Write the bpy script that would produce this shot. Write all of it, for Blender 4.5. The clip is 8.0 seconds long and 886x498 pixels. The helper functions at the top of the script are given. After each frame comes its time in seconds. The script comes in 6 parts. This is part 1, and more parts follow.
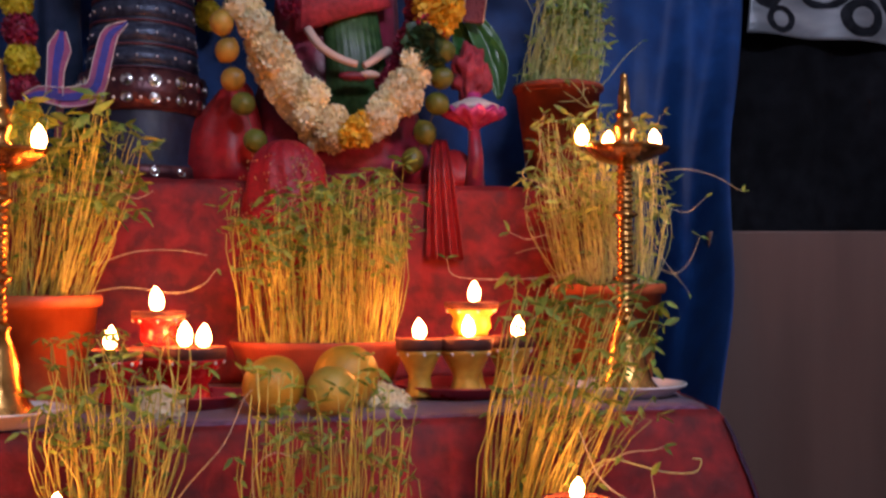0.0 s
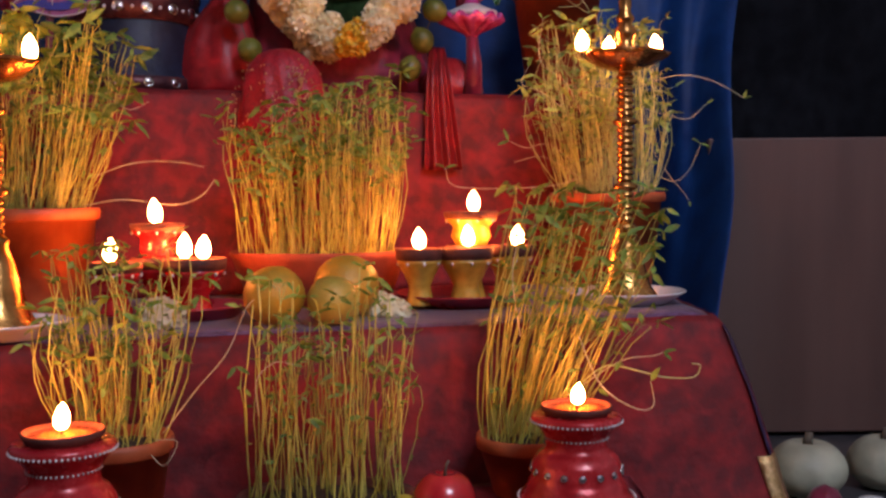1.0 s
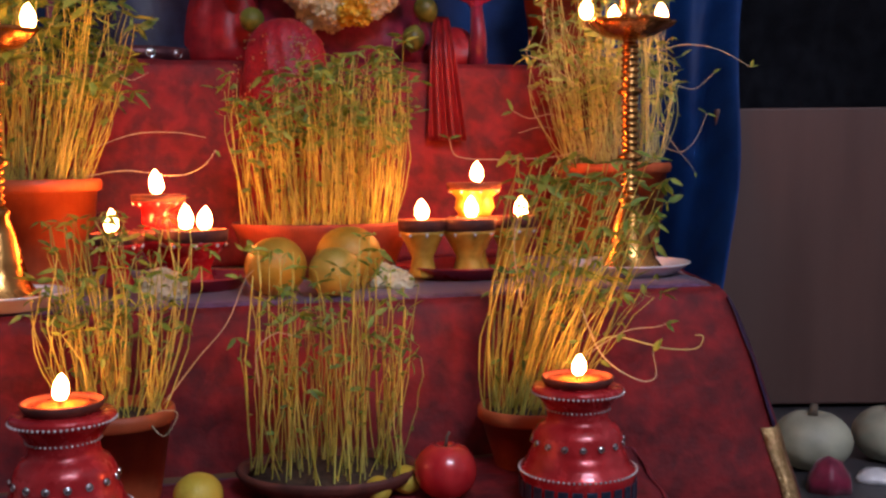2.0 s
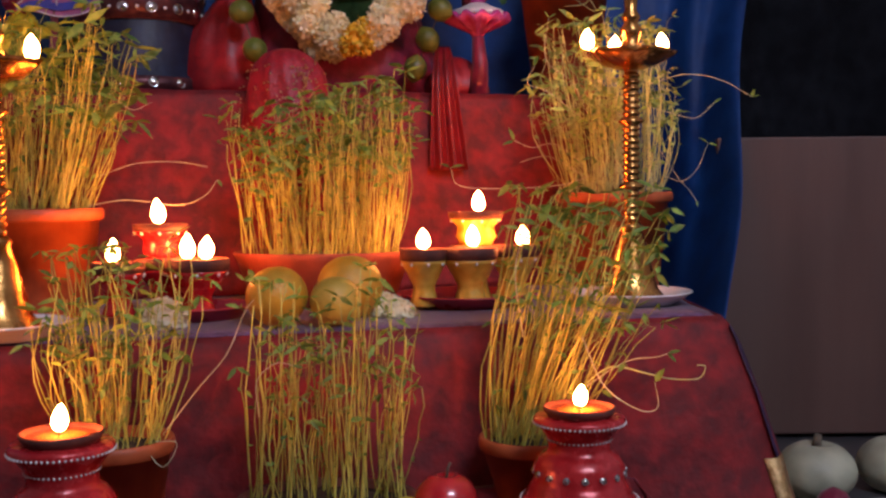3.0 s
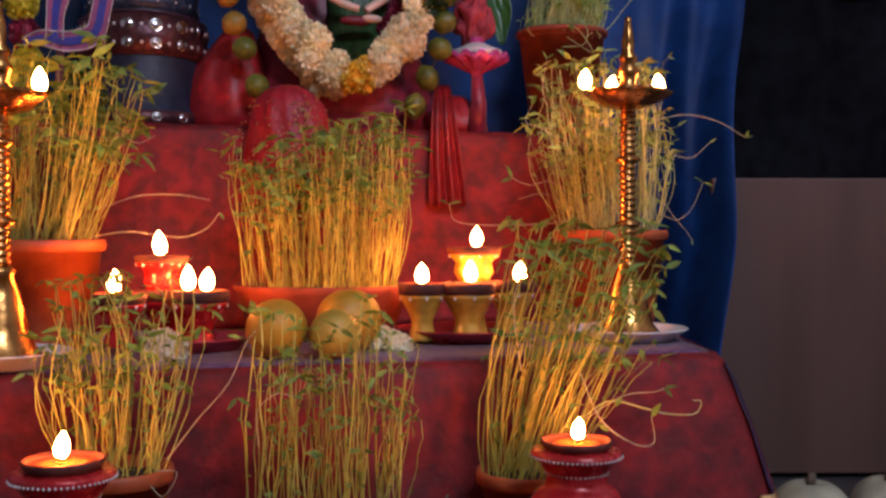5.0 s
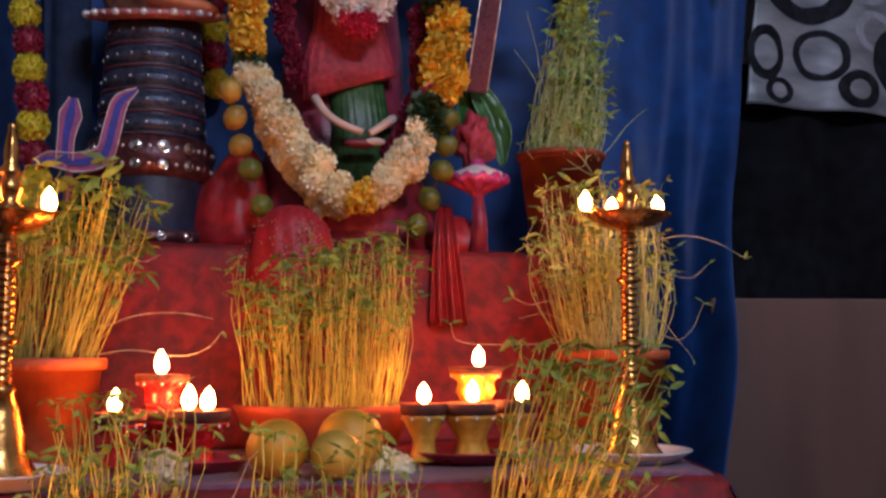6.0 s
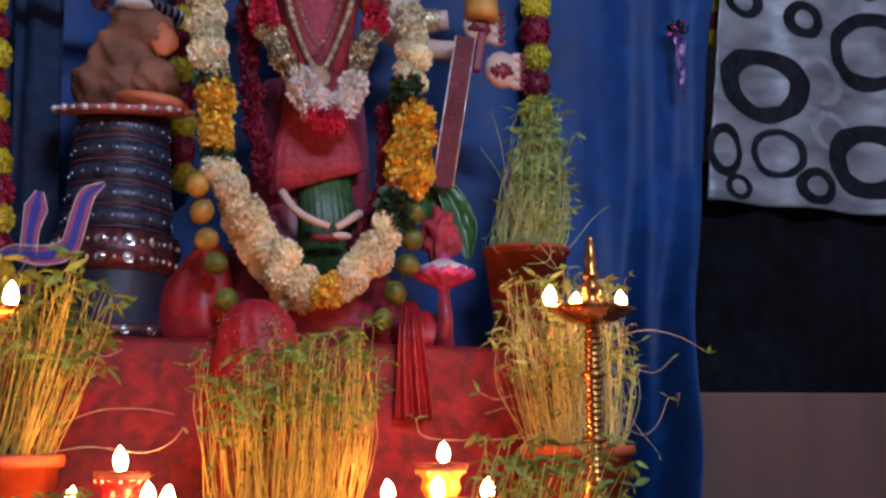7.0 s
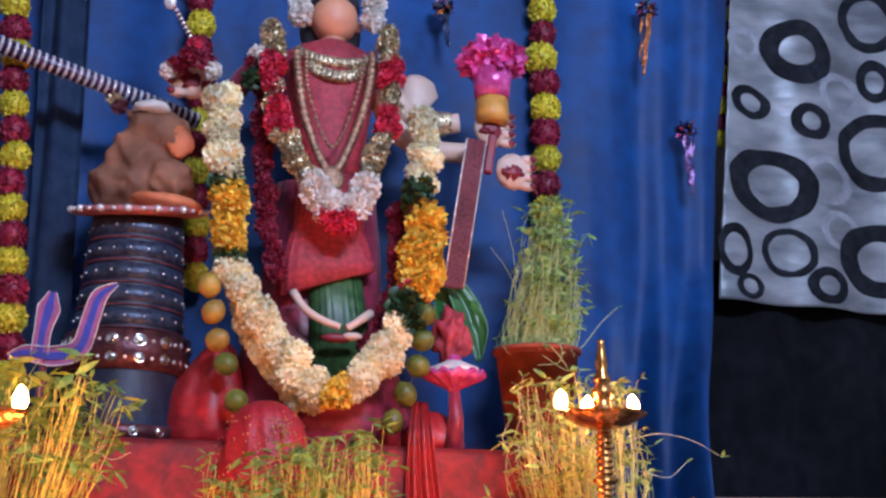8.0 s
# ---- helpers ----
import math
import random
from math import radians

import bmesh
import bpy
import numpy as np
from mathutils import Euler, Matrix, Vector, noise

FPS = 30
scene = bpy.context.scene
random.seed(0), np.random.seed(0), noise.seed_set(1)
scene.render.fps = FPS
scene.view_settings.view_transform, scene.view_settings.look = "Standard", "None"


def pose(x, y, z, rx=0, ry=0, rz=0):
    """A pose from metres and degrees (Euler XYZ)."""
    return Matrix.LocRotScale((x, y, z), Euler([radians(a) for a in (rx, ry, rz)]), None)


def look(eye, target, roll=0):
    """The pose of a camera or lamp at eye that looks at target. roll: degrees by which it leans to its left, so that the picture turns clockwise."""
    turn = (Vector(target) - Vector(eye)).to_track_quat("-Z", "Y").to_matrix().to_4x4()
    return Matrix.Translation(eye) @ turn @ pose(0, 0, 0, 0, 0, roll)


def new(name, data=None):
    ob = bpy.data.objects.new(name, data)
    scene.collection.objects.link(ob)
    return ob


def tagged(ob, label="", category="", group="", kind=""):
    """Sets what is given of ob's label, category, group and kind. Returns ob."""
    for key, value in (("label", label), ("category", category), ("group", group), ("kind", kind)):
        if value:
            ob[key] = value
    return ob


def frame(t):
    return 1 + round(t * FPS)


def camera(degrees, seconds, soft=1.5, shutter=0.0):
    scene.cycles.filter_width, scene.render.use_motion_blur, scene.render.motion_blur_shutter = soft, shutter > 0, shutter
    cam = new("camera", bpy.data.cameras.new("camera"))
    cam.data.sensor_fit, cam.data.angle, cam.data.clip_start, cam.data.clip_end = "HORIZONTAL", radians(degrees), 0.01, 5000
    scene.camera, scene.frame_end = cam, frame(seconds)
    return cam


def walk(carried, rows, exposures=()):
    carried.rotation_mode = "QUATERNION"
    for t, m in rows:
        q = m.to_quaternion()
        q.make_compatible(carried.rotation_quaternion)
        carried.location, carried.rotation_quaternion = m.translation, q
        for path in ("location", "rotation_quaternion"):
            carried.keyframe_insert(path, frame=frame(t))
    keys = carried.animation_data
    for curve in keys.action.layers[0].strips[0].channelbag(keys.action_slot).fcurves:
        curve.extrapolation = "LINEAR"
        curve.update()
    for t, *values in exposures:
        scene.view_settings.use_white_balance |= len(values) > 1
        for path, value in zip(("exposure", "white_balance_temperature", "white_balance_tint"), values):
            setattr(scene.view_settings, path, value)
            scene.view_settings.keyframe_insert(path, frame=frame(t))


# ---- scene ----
# camera: handheld, nearly still, about 0.52 m over the floor, turning
cam = camera(46.0, 8.0, 2.5, 0.4)
PATH = [  # seconds, yaw, pitch, roll, eye
    (0.0, -0.07, 1.79, -0.04, -0.001, -0.001, 0.526),
    (0.5, -0.34, -1.14, -0.50, -0.002, 0.002, 0.522),
    (1.0, -0.19, -3.03, -0.55, -0.004, 0.005, 0.522),
    (1.2, -0.07, -3.82, -0.37, -0.003, 0.004, 0.517),
    (2.3, 0.45, -4.53, -0.65, 0.007, 0.015, 0.522),
    (2.5, 0.46, -3.99, -0.59, 0.006, 0.014, 0.525),
    (3.0, 0.49, -2.99, -0.62, 0.008, 0.014, 0.521),
    (3.5, 0.76, -3.59, -0.69, 0.007, 0.018, 0.516),
    (4.0, 0.74, -4.02, -0.38, 0.008, 0.014, 0.517),
    (4.2, 0.66, -3.95, -0.41, 0.008, 0.015, 0.517),
    (5.3, -0.14, 1.26, 0.22, -0.005, -0.006, 0.515),
    (5.5, -0.23, 2.76, 0.29, -0.007, -0.006, 0.516),
    (6.0, -0.02, 5.67, 0.19, -0.007, -0.009, 0.516),
    (6.5, -0.88, 8.96, 0.23, -0.005, -0.012, 0.516),
    (7.0, -1.82, 10.72, 0.07, -0.004, -0.016, 0.519),
    (7.5, -1.53, 14.40, 0.41, -0.003, -0.017, 0.527),
    (8.0, -1.12, 15.78, 0.43, -0.002, -0.023, 0.534),
]
walk(cam, [(t, pose(x, y, z, 0, 0, yaw) @ pose(0, 0, 0, 90 + pitch, 0, 0) @ pose(0, 0, 0, 0, 0, roll)) for t, yaw, pitch, roll, x, y, z in PATH],
     exposures=[(0.0, 0.0, 6750, 19), (4.2, 0.0, 6750, 19), (5.5, -0.05, 6700, 18), (6.0, -0.05, 6600, 17), (6.5, 0.0, 6450, 17), (7.0, 0.25, 6150, 15), (7.5, 0.75, 5850, 12), (8.0, 0.95, 5750, 12)])

# world: a closed room at night, next to no light from outside
world = bpy.data.worlds.new("world")
scene.world = world
world.use_nodes = True
world.node_tree.nodes["Background"].inputs[0].default_value = (0.02, 0.03, 0.06, 1)
world.node_tree.nodes["Background"].inputs[1].default_value = 0.2


# unseen cool twin-tube fill lamp, added under the ceiling behind the camera
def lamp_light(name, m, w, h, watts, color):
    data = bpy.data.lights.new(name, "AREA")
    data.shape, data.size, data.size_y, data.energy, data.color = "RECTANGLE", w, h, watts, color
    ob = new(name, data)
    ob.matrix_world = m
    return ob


lamp_light("fill_lamp_light", look((0.95, -0.95, 2.48), (0.30, 2.0, 1.45)), 1.15, 0.40, 62.0, (0.68, 0.77, 1.0))
FLAME_STRENGTH = 168.0
STAND_FLAME_STRENGTH = 450.0

# ---------------------------------------------------------------- materials
def surface(name, c1, c2, scale=40.0, rough=0.6, metal=0.0, bump=0.15, bump_scale=None, coarse=4.0, wear=0.25, island=0.0, piece=0.0,
            sheen=0.0, coat=0.0, stretch=(1, 1, 1), trans=0.0, spec=0.5, thin=0.0):
    """Two-scale noise colour, roughness variation and fine relief."""
    m = bpy.data.materials.new(name)
    m.use_nodes = True
    nt = m.node_tree
    N, L = nt.nodes, nt.links
    b = N["Principled BSDF"]
    tc = N.new("ShaderNodeTexCoord")
    mp = N.new("ShaderNodeMapping")
    mp.inputs["Scale"].default_value = stretch
    L.new(tc.outputs["Object"], mp.inputs[0])
    n1 = N.new("ShaderNodeTexNoise")
    n1.inputs["Scale"].default_value = scale
    n1.inputs["Detail"].default_value = 5
    L.new(mp.outputs[0], n1.inputs[0])
    n2 = N.new("ShaderNodeTexNoise")
    n2.inputs["Scale"].default_value = coarse
    n2.inputs["Detail"].default_value = 3
    L.new(mp.outputs[0], n2.inputs[0])
    ramp = N.new("ShaderNodeValToRGB")
    ramp.color_ramp.elements[0].position, ramp.color_ramp.elements[1].position = 0.35, 0.65
    ramp.color_ramp.elements[0].color, ramp.color_ramp.elements[1].color = (*c1, 1), (*c2, 1)
    L.new(n1.outputs[0], ramp.inputs[0])
    hsv = N.new("ShaderNodeHueSaturation")
    L.new(ramp.outputs[0], hsv.inputs["Color"])
    mr = N.new("ShaderNodeMapRange")
    mr.inputs[1].default_value, mr.inputs[2].default_value = 0.3, 0.7
    mr.inputs[3].default_value, mr.inputs[4].default_value = 1 - wear, 1 + wear
    L.new(n2.outputs[0], mr.inputs[0])
    val = mr.outputs[0]
    for amount, kind, out in ((island, "ShaderNodeNewGeometry", "Random Per Island"), (piece, "ShaderNodeObjectInfo", "Random")):
        if amount:
            g = N.new(kind)
            r = N.new("ShaderNodeMapRange")
            r.inputs[3].default_value, r.inputs[4].default_value = 1 - amount, 1 + amount
            L.new(g.outputs[out], r.inputs[0])
            mul = N.new("ShaderNodeMath")
            mul.operation = "MULTIPLY"
            L.new(val, mul.inputs[0])
            L.new(r.outputs[0], mul.inputs[1])
            val = mul.outputs[0]
    L.new(val, hsv.inputs["Value"])
    L.new(hsv.outputs[0], b.inputs["Base Color"])
    rr = N.new("ShaderNodeMapRange")
    rr.inputs[3].default_value, rr.inputs[4].default_value = max(0.03, rough - 0.12), min(1, rough + 0.12)
    L.new(n1.outputs[0], rr.inputs[0])
    L.new(rr.outputs[0], b.inputs["Roughness"])
    b.inputs["Metallic"].default_value = metal
    b.inputs["Sheen Weight"].default_value = sheen
    b.inputs["Coat Weight"].default_value = coat
    b.inputs["Specular IOR Level"].default_value = spec
    if thin:
        tl, mx = N.new("ShaderNodeBsdfTranslucent"), N.new("ShaderNodeMixShader")
        L.new(hsv.outputs[0], tl.inputs[0])
        mx.inputs[0].default_value = thin
        L.new(b.outputs[0], mx.inputs[1])
        L.new(tl.outputs[0], mx.inputs[2])
        L.new(mx.outputs[0], N["Material Output"].inputs[0])
    if trans:
        b.inputs["Subsurface Weight"].default_value = trans
        b.inputs["Subsurface Radius"].default_value = (0.006, 0.004, 0.002)
        b.inputs["Subsurface Scale"].default_value = 1.0
    if bump:
        nb = N.new("ShaderNodeTexNoise")
        nb.inputs["Scale"].default_value = bump_scale or scale * 3
        nb.inputs["Detail"].default_value = 4
        L.new(mp.outputs[0], nb.inputs[0])
        bp = N.new("ShaderNodeBump")
        bp.inputs["Strength"].default_value = bump
        bp.inputs["Distance"].default_value = 0.004
        L.new(nb.outputs[0], bp.inputs["Height"])
        L.new(bp.outputs[0], b.inputs["Normal"])
    return m


def emitter(name, color, strength):
    m = bpy.data.materials.new(name)
    m.use_nodes = True
    nt = m.node_tree
    nt.nodes.remove(nt.nodes["Principled BSDF"])
    e = nt.nodes.new("ShaderNodeEmission")
    e.inputs[0].default_value, e.inputs[1].default_value = (*color, 1), strength
    nt.links.new(e.outputs[0], nt.nodes["Material Output"].inputs[0])
    return m


def brocade(name, c1, c2):
    """Crushed velvet: mottled pile with a faint woven figure and a lilac sheen."""
    m = surface(name, c1, c2, 34, 0.7, 0, 0.4, 90, 9, 0.22, sheen=0.10)
    nt = m.node_tree
    N, L = nt.nodes, nt.links
    b = N["Principled BSDF"]
    b.inputs["Sheen Tint"].default_value = (0.55, 0.42, 0.80, 1)
    b.inputs["Sheen Roughness"].default_value = 0.35
    old = b.inputs["Base Color"].links[0].from_node
    tc = N.new("ShaderNodeTexCoord")
    n = N.new("ShaderNodeTexNoise")
    n.inputs["Scale"].default_value = 17
    n.inputs["Detail"].default_value = 7
    n.inputs["Distortion"].default_value = 1.6
    L.new(tc.outputs["Object"], n.inputs[0])
    r = N.new("ShaderNodeMapRange")
    r.inputs[1].default_value, r.inputs[2].default_value = 0.52, 0.68
    r.inputs[3].default_value, r.inputs[4].default_value = 0.0, 0.36
    L.new(n.outputs[0], r.inputs[0])
    mix = N.new("ShaderNodeMixRGB")
    mix.inputs[2].default_value = (c2[0] * 1.6, c2[1] * 2.0, c2[2] * 1.8, 1)
    L.new(r.outputs[0], mix.inputs[0])
    L.new(old.outputs[0], mix.inputs[1])
    L.new(mix.outputs[0], b.inputs["Base Color"])
    return m


M_CLOTH = brocade("red_brocade", (0.110, 0.0036, 0.0055), (0.25, 0.010, 0.0115))
M_TOPCLOTH = surface("purple_shot_cloth", (0.055, 0.018, 0.05), (0.15, 0.085, 0.19), 120, 0.34, 0.1, 0.5, 200, 10, 0.4, sheen=0.3)
M_REDSATIN = surface("red_satin", (0.23, 0.006, 0.010), (0.35, 0.010, 0.015), 60, 0.48, 0, 0.5, 40, 6, 0.35, sheen=0.03)
M_SASH = surface("dull_red_satin", (0.17, 0.005, 0.009), (0.26, 0.009, 0.013), 60, 0.42, 0, 0.3, 60, 6, 0.35)
M_VEIL = surface("red_net", (0.24, 0.006, 0.014), (0.40, 0.010, 0.022), 220, 0.42, 0, 0.6, 160, 8, 0.4, sheen=0.03)
M_MAROON = surface("maroon_silk", (0.16, 0.008, 0.03), (0.26, 0.015, 0.05), 50, 0.4, 0, 0.2, 200, 6, 0.3, sheen=0.2)
M_PINKRED = surface("rose_silk", (0.26, 0.015, 0.03), (0.44, 0.035, 0.055), 90, 0.55, 0, 0.5, 300, 8, 0.35, sheen=0.1)
M_GREENSILK = surface("green_silk", (0.02, 0.07, 0.02), (0.05, 0.13, 0.04), 60, 0.4, 0, 0.2, 200, 6, 0.3)
M_BLUE = surface("blue_satin_cloth", (0.002, 0.034, 0.15), (0.004, 0.056, 0.22), 18, 0.55, 0, 0.2, 240, 2.5, 0.35, spec=0.3)
M_BLUEDARK = surface("blue_grey_cloth", (0.012, 0.024, 0.055), (0.022, 0.038, 0.078), 30, 0.7, 0, 0.2, 240, 3, 0.3, spec=0.1)
M_TERRA = surface("terracotta_orange", (0.42, 0.085, 0.025), (0.55, 0.13, 0.04), 30, 0.55, 0, 0.12, 150, 8, 0.2)
M_TERRADARK = surface("terracotta_brown", (0.24, 0.045, 0.020), (0.35, 0.07, 0.032), 30, 0.7, 0, 0.2, 150, 8, 0.3)
M_CLAY = surface("dark_clay", (0.08, 0.022, 0.015), (0.15, 0.04, 0.025), 50, 0.7, 0, 0.2, 150, 12, 0.3)
M_SOIL = surface("soil", (0.03, 0.018, 0.01), (0.07, 0.045, 0.025), 120, 0.95, 0, 0.8, 200, 20, 0.4)
M_STEM = surface("sprout_stem", (0.40, 0.41, 0.055), (0.58, 0.58, 0.14), 40, 0.42, 0, 0, None, 9, 0.4, island=0.42, trans=0.15)
M_STEMPALE = surface("sprout_stem_pale", (0.46, 0.55, 0.17), (0.64, 0.70, 0.30), 40, 0.45, 0, 0, None, 9, 0.25, island=0.3, trans=0.15)
M_TENDRIL = surface("pale_shoot", (0.55, 0.52, 0.30), (0.72, 0.68, 0.46), 40, 0.45, 0, 0, None, 9, 0.25)
M_LEAF = surface("sprout_leaf", (0.12, 0.27, 0.045), (0.29, 0.45, 0.10), 60, 0.6, 0, 0.1, 200, 12, 0.3, island=0.4, thin=0.4)
M_LEAFPALE = surface("sprout_leaf_pale", (0.24, 0.42, 0.09), (0.44, 0.60, 0.20), 60, 0.45, 0, 0.1, 200, 12, 0.3, island=0.4, thin=0.4)
M_BRASS = surface("aged_brass", (0.40, 0.18, 0.05), (0.62, 0.31, 0.09), 40, 0.24, 1.0, 0.12, 120, 14, 0.3)
M_PLATE = surface("white_enamel", (0.70, 0.70, 0.68), (0.80, 0.80, 0.78), 30, 0.22, 0, 0.05, 80, 6, 0.08, coat=0.4)
M_REDPLATE = surface("red_plate", (0.30, 0.02, 0.03), (0.42, 0.04, 0.05), 30, 0.3, 0, 0.1, 80, 6, 0.2, coat=0.3)
M_DIYARED = surface("red_lacquer", (0.46, 0.014, 0.018), (0.62, 0.030, 0.032), 50, 0.26, 0.15, 0.15, 120, 12, 0.3, coat=0.4)
M_DIYAYEL = surface("yellow_lacquer", (0.50, 0.28, 0.03), (0.65, 0.40, 0.06), 60, 0.35, 0, 0.15, 120, 12, 0.3, coat=0.3)
M_BEAD = surface("pearl_bead", (0.60, 0.54, 0.50), (0.80, 0.74, 0.70), 50, 0.25, 0.3, 0, None, 9, 0.15, piece=0.2)
M_MIRROR = surface("mirror_stud", (0.75, 0.75, 0.75), (0.85, 0.85, 0.85), 50, 0.08, 1.0, 0, None, 9, 0.1)
M_WICK = surface("charred_wick", (0.015, 0.012, 0.01), (0.04, 0.03, 0.02), 200, 0.9, 0, 0.3, 400, 30, 0.3)
M_OIL = surface("lamp_oil", (0.20, 0.045, 0.015), (0.28, 0.07, 0.02), 20, 0.12, 0, 0, None, 9, 0.1)
M_FLAME = emitter("flame", (1.0, 0.275, 0.062), FLAME_STRENGTH)
M_STANDFLAME = emitter("oil_flame", (1.0, 0.280, 0.066), STAND_FLAME_STRENGTH)
M_ORANGE = surface("sweet_lime_peel", (0.37, 0.23, 0.02), (0.52, 0.29, 0.025), 16, 0.42, 0, 0.35, 260, 12, 0.3)
M_LIMEPALE = surface("green_lime_peel", (0.34, 0.27, 0.04), (0.44, 0.34, 0.055), 20, 0.42, 0, 0.35, 260, 9, 0.25)
M_LEMON = surface("lemon_peel", (0.55, 0.42, 0.04), (0.65, 0.52, 0.07), 22, 0.42, 0, 0.3, 260, 9, 0.2)
M_LIME = surface("lime_peel", (0.08, 0.11, 0.015), (0.17, 0.19, 0.03), 22, 0.4, 0, 0.3, 260, 14, 0.3, piece=0.25)
M_LIMEY = surface("ripe_lime_peel", (0.28, 0.17, 0.025), (0.38, 0.24, 0.04), 22, 0.4, 0, 0.3, 260, 14, 0.3, piece=0.15)
M_APPLE = surface("red_apple_skin", (0.42, 0.012, 0.018), (0.55, 0.03, 0.03), 30, 0.22, 0, 0.05, 200, 14, 0.3, coat=0.4, stretch=(1, 1, 0.3))
M_PUMPKIN = surface("pale_gourd_skin", (0.33, 0.34, 0.24), (0.46, 0.47, 0.33), 14, 0.5, 0, 0.2, 90, 9, 0.25)
M_STALK = surface("dry_stalk", (0.08, 0.06, 0.04), (0.16, 0.12, 0.08), 60, 0.8, 0, 0.4, 160, 20, 0.3)
M_PETCREAM = surface("cream_petals", (0.88, 0.80, 0.50), (0.95, 0.91, 0.66), 60, 0.6, 0, 0, None, 9, 0.06, island=0.06, piece=0.22, thin=0.25)
M_PETWHITE = surface("white_petals", (0.82, 0.77, 0.70), (0.92, 0.88, 0.82), 60, 0.6, 0, 0, None, 9, 0.04, island=0.03, piece=0.04, thin=0.25)
M_PETORANGE = surface("orange_petals", (0.68, 0.40, 0.025), (0.80, 0.53, 0.05), 60, 0.6, 0, 0, None, 9, 0.15, island=0.25, piece=0.15)
M_PETYELLOW = surface("yellow_petals", (0.50, 0.44, 0.02), (0.64, 0.56, 0.03), 60, 0.6, 0, 0, None, 9, 0.15, island=0.12, piece=0.12)
M_PETRED = surface("deep_red_petals", (0.18, 0.006, 0.028), (0.27, 0.012, 0.045), 60, 0.55, 0, 0, None, 9, 0.2, island=0.15, piece=0.15)
M_PETROSE = surface("crimson_petals", (0.50, 0.015, 0.05), (0.64, 0.03, 0.08), 60, 0.55, 0, 0, None, 9, 0.2, island=0.25)
M_PETGREEN = surface("garland_leaf", (0.015, 0.05, 0.02), (0.04, 0.10, 0.035), 60, 0.5, 0, 0, None, 9, 0.3, island=0.4)
M_PETPINK = surface("pink_foil", (0.66, 0.05, 0.28), (0.80, 0.16, 0.48), 60, 0.25, 0.3, 0.2, 90, 12, 0.3, island=0.2)
M_OLDGOLD = surface("dull_rose_gold", (0.30, 0.15, 0.09), (0.52, 0.32, 0.20), 160, 0.38, 0.6, 0.5, 300, 20, 0.3, piece=0.25)
M_GOLD = surface("gold_thread", (0.42, 0.25, 0.09), (0.66, 0.46, 0.22), 160, 0.32, 0.8, 0.5, 300, 20, 0.3, island=0.2)
M_SILVERGOLD = surface("silver_gold_tinsel", (0.34, 0.27, 0.16), (0.78, 0.68, 0.46), 170, 0.28, 0.75, 0.5, 300, 20, 0.35, island=0.3)
M_FACE = surface("painted_clay_skin", (0.60, 0.25, 0.14), (0.68, 0.31, 0.18), 20, 0.5, 0, 0.05, 90, 9, 0.08)
M_SKIN = surface("pale_painted_skin", (0.58, 0.42, 0.34), (0.68, 0.52, 0.43), 20, 0.5, 0, 0.05, 90, 9, 0.1)
M_HENNA = surface("dark_red_paint", (0.15, 0.008, 0.02), (0.22, 0.015, 0.03), 40, 0.5, 0, 0.05, 90, 9, 0.2)
M_HAIR = surface("black_hair", (0.012, 0.010, 0.012), (0.03, 0.028, 0.035), 60, 0.5, 0, 0.3, 200, 9, 0.3)
M_OCHRE = surface("ochre_cloth", (0.50, 0.22, 0.03), (0.62, 0.31, 0.06), 40, 0.5, 0, 0.2, 200, 9, 0.2)
M_CLAYFIG = surface("brown_clay", (0.20, 0.080, 0.042), (0.31, 0.13, 0.068), 16, 0.75, 0, 0.4, 60, 7, 0.3)
M_CLAYORANGE = surface("orange_ochre_paint", (0.55, 0.14, 0.05), (0.66, 0.20, 0.08), 16, 0.7, 0, 0.3, 60, 7, 0.25)
M_PINKJEWEL = surface("pink_jewelled_cloth", (0.36, 0.10, 0.10), (0.50, 0.18, 0.17), 90, 0.4, 0.1, 0.4, 200, 9, 0.3)
M_DARKBLUEFOIL = surface("dark_blue_foil", (0.006, 0.008, 0.022), (0.016, 0.022, 0.050), 30, 0.52, 0.1, 0.3, 90, 6, 0.4)
M_SILVERFOIL = surface("silver_foil", (0.022, 0.033, 0.064), (0.070, 0.092, 0.145), 90, 0.35, 0.4, 0.4, 160, 8, 0.35)
M_COPPERBAND = surface("copper_band", (0.07, 0.022, 0.030), (0.15, 0.05, 0.05), 60, 0.35, 0.5, 0.3, 160, 8, 0.35)
M_VIOLET = surface("violet_felt", (0.22, 0.05, 0.16), (0.32, 0.085, 0.22), 60, 0.6, 0, 0.3, 200, 9, 0.3)
M_ROYAL = surface("royal_blue_felt", (0.012, 0.022, 0.24), (0.022, 0.04, 0.36), 60, 0.6, 0, 0.3, 200, 9, 0.3)
M_ROD = surface("dark_violet_ribbon", (0.03, 0.015, 0.05), (0.06, 0.03, 0.08), 80, 0.35, 0.2, 0.2, 200, 9, 0.3)
M_SILVER = surface("silver_trim", (0.60, 0.59, 0.60), (0.78, 0.77, 0.77), 80, 0.25, 0.35, 0.2, 200, 9, 0.2)
M_LEAFBIG = surface("glossy_green_leaf", (0.015, 0.09, 0.02), (0.04, 0.16, 0.035), 20, 0.35, 0, 0.15, 60, 6, 0.3)
M_GLITTER = surface("maroon_glitter", (0.14, 0.03, 0.05), (0.26, 0.09, 0.11), 500, 0.3, 0.4, 0.8, 700, 9, 0.3)
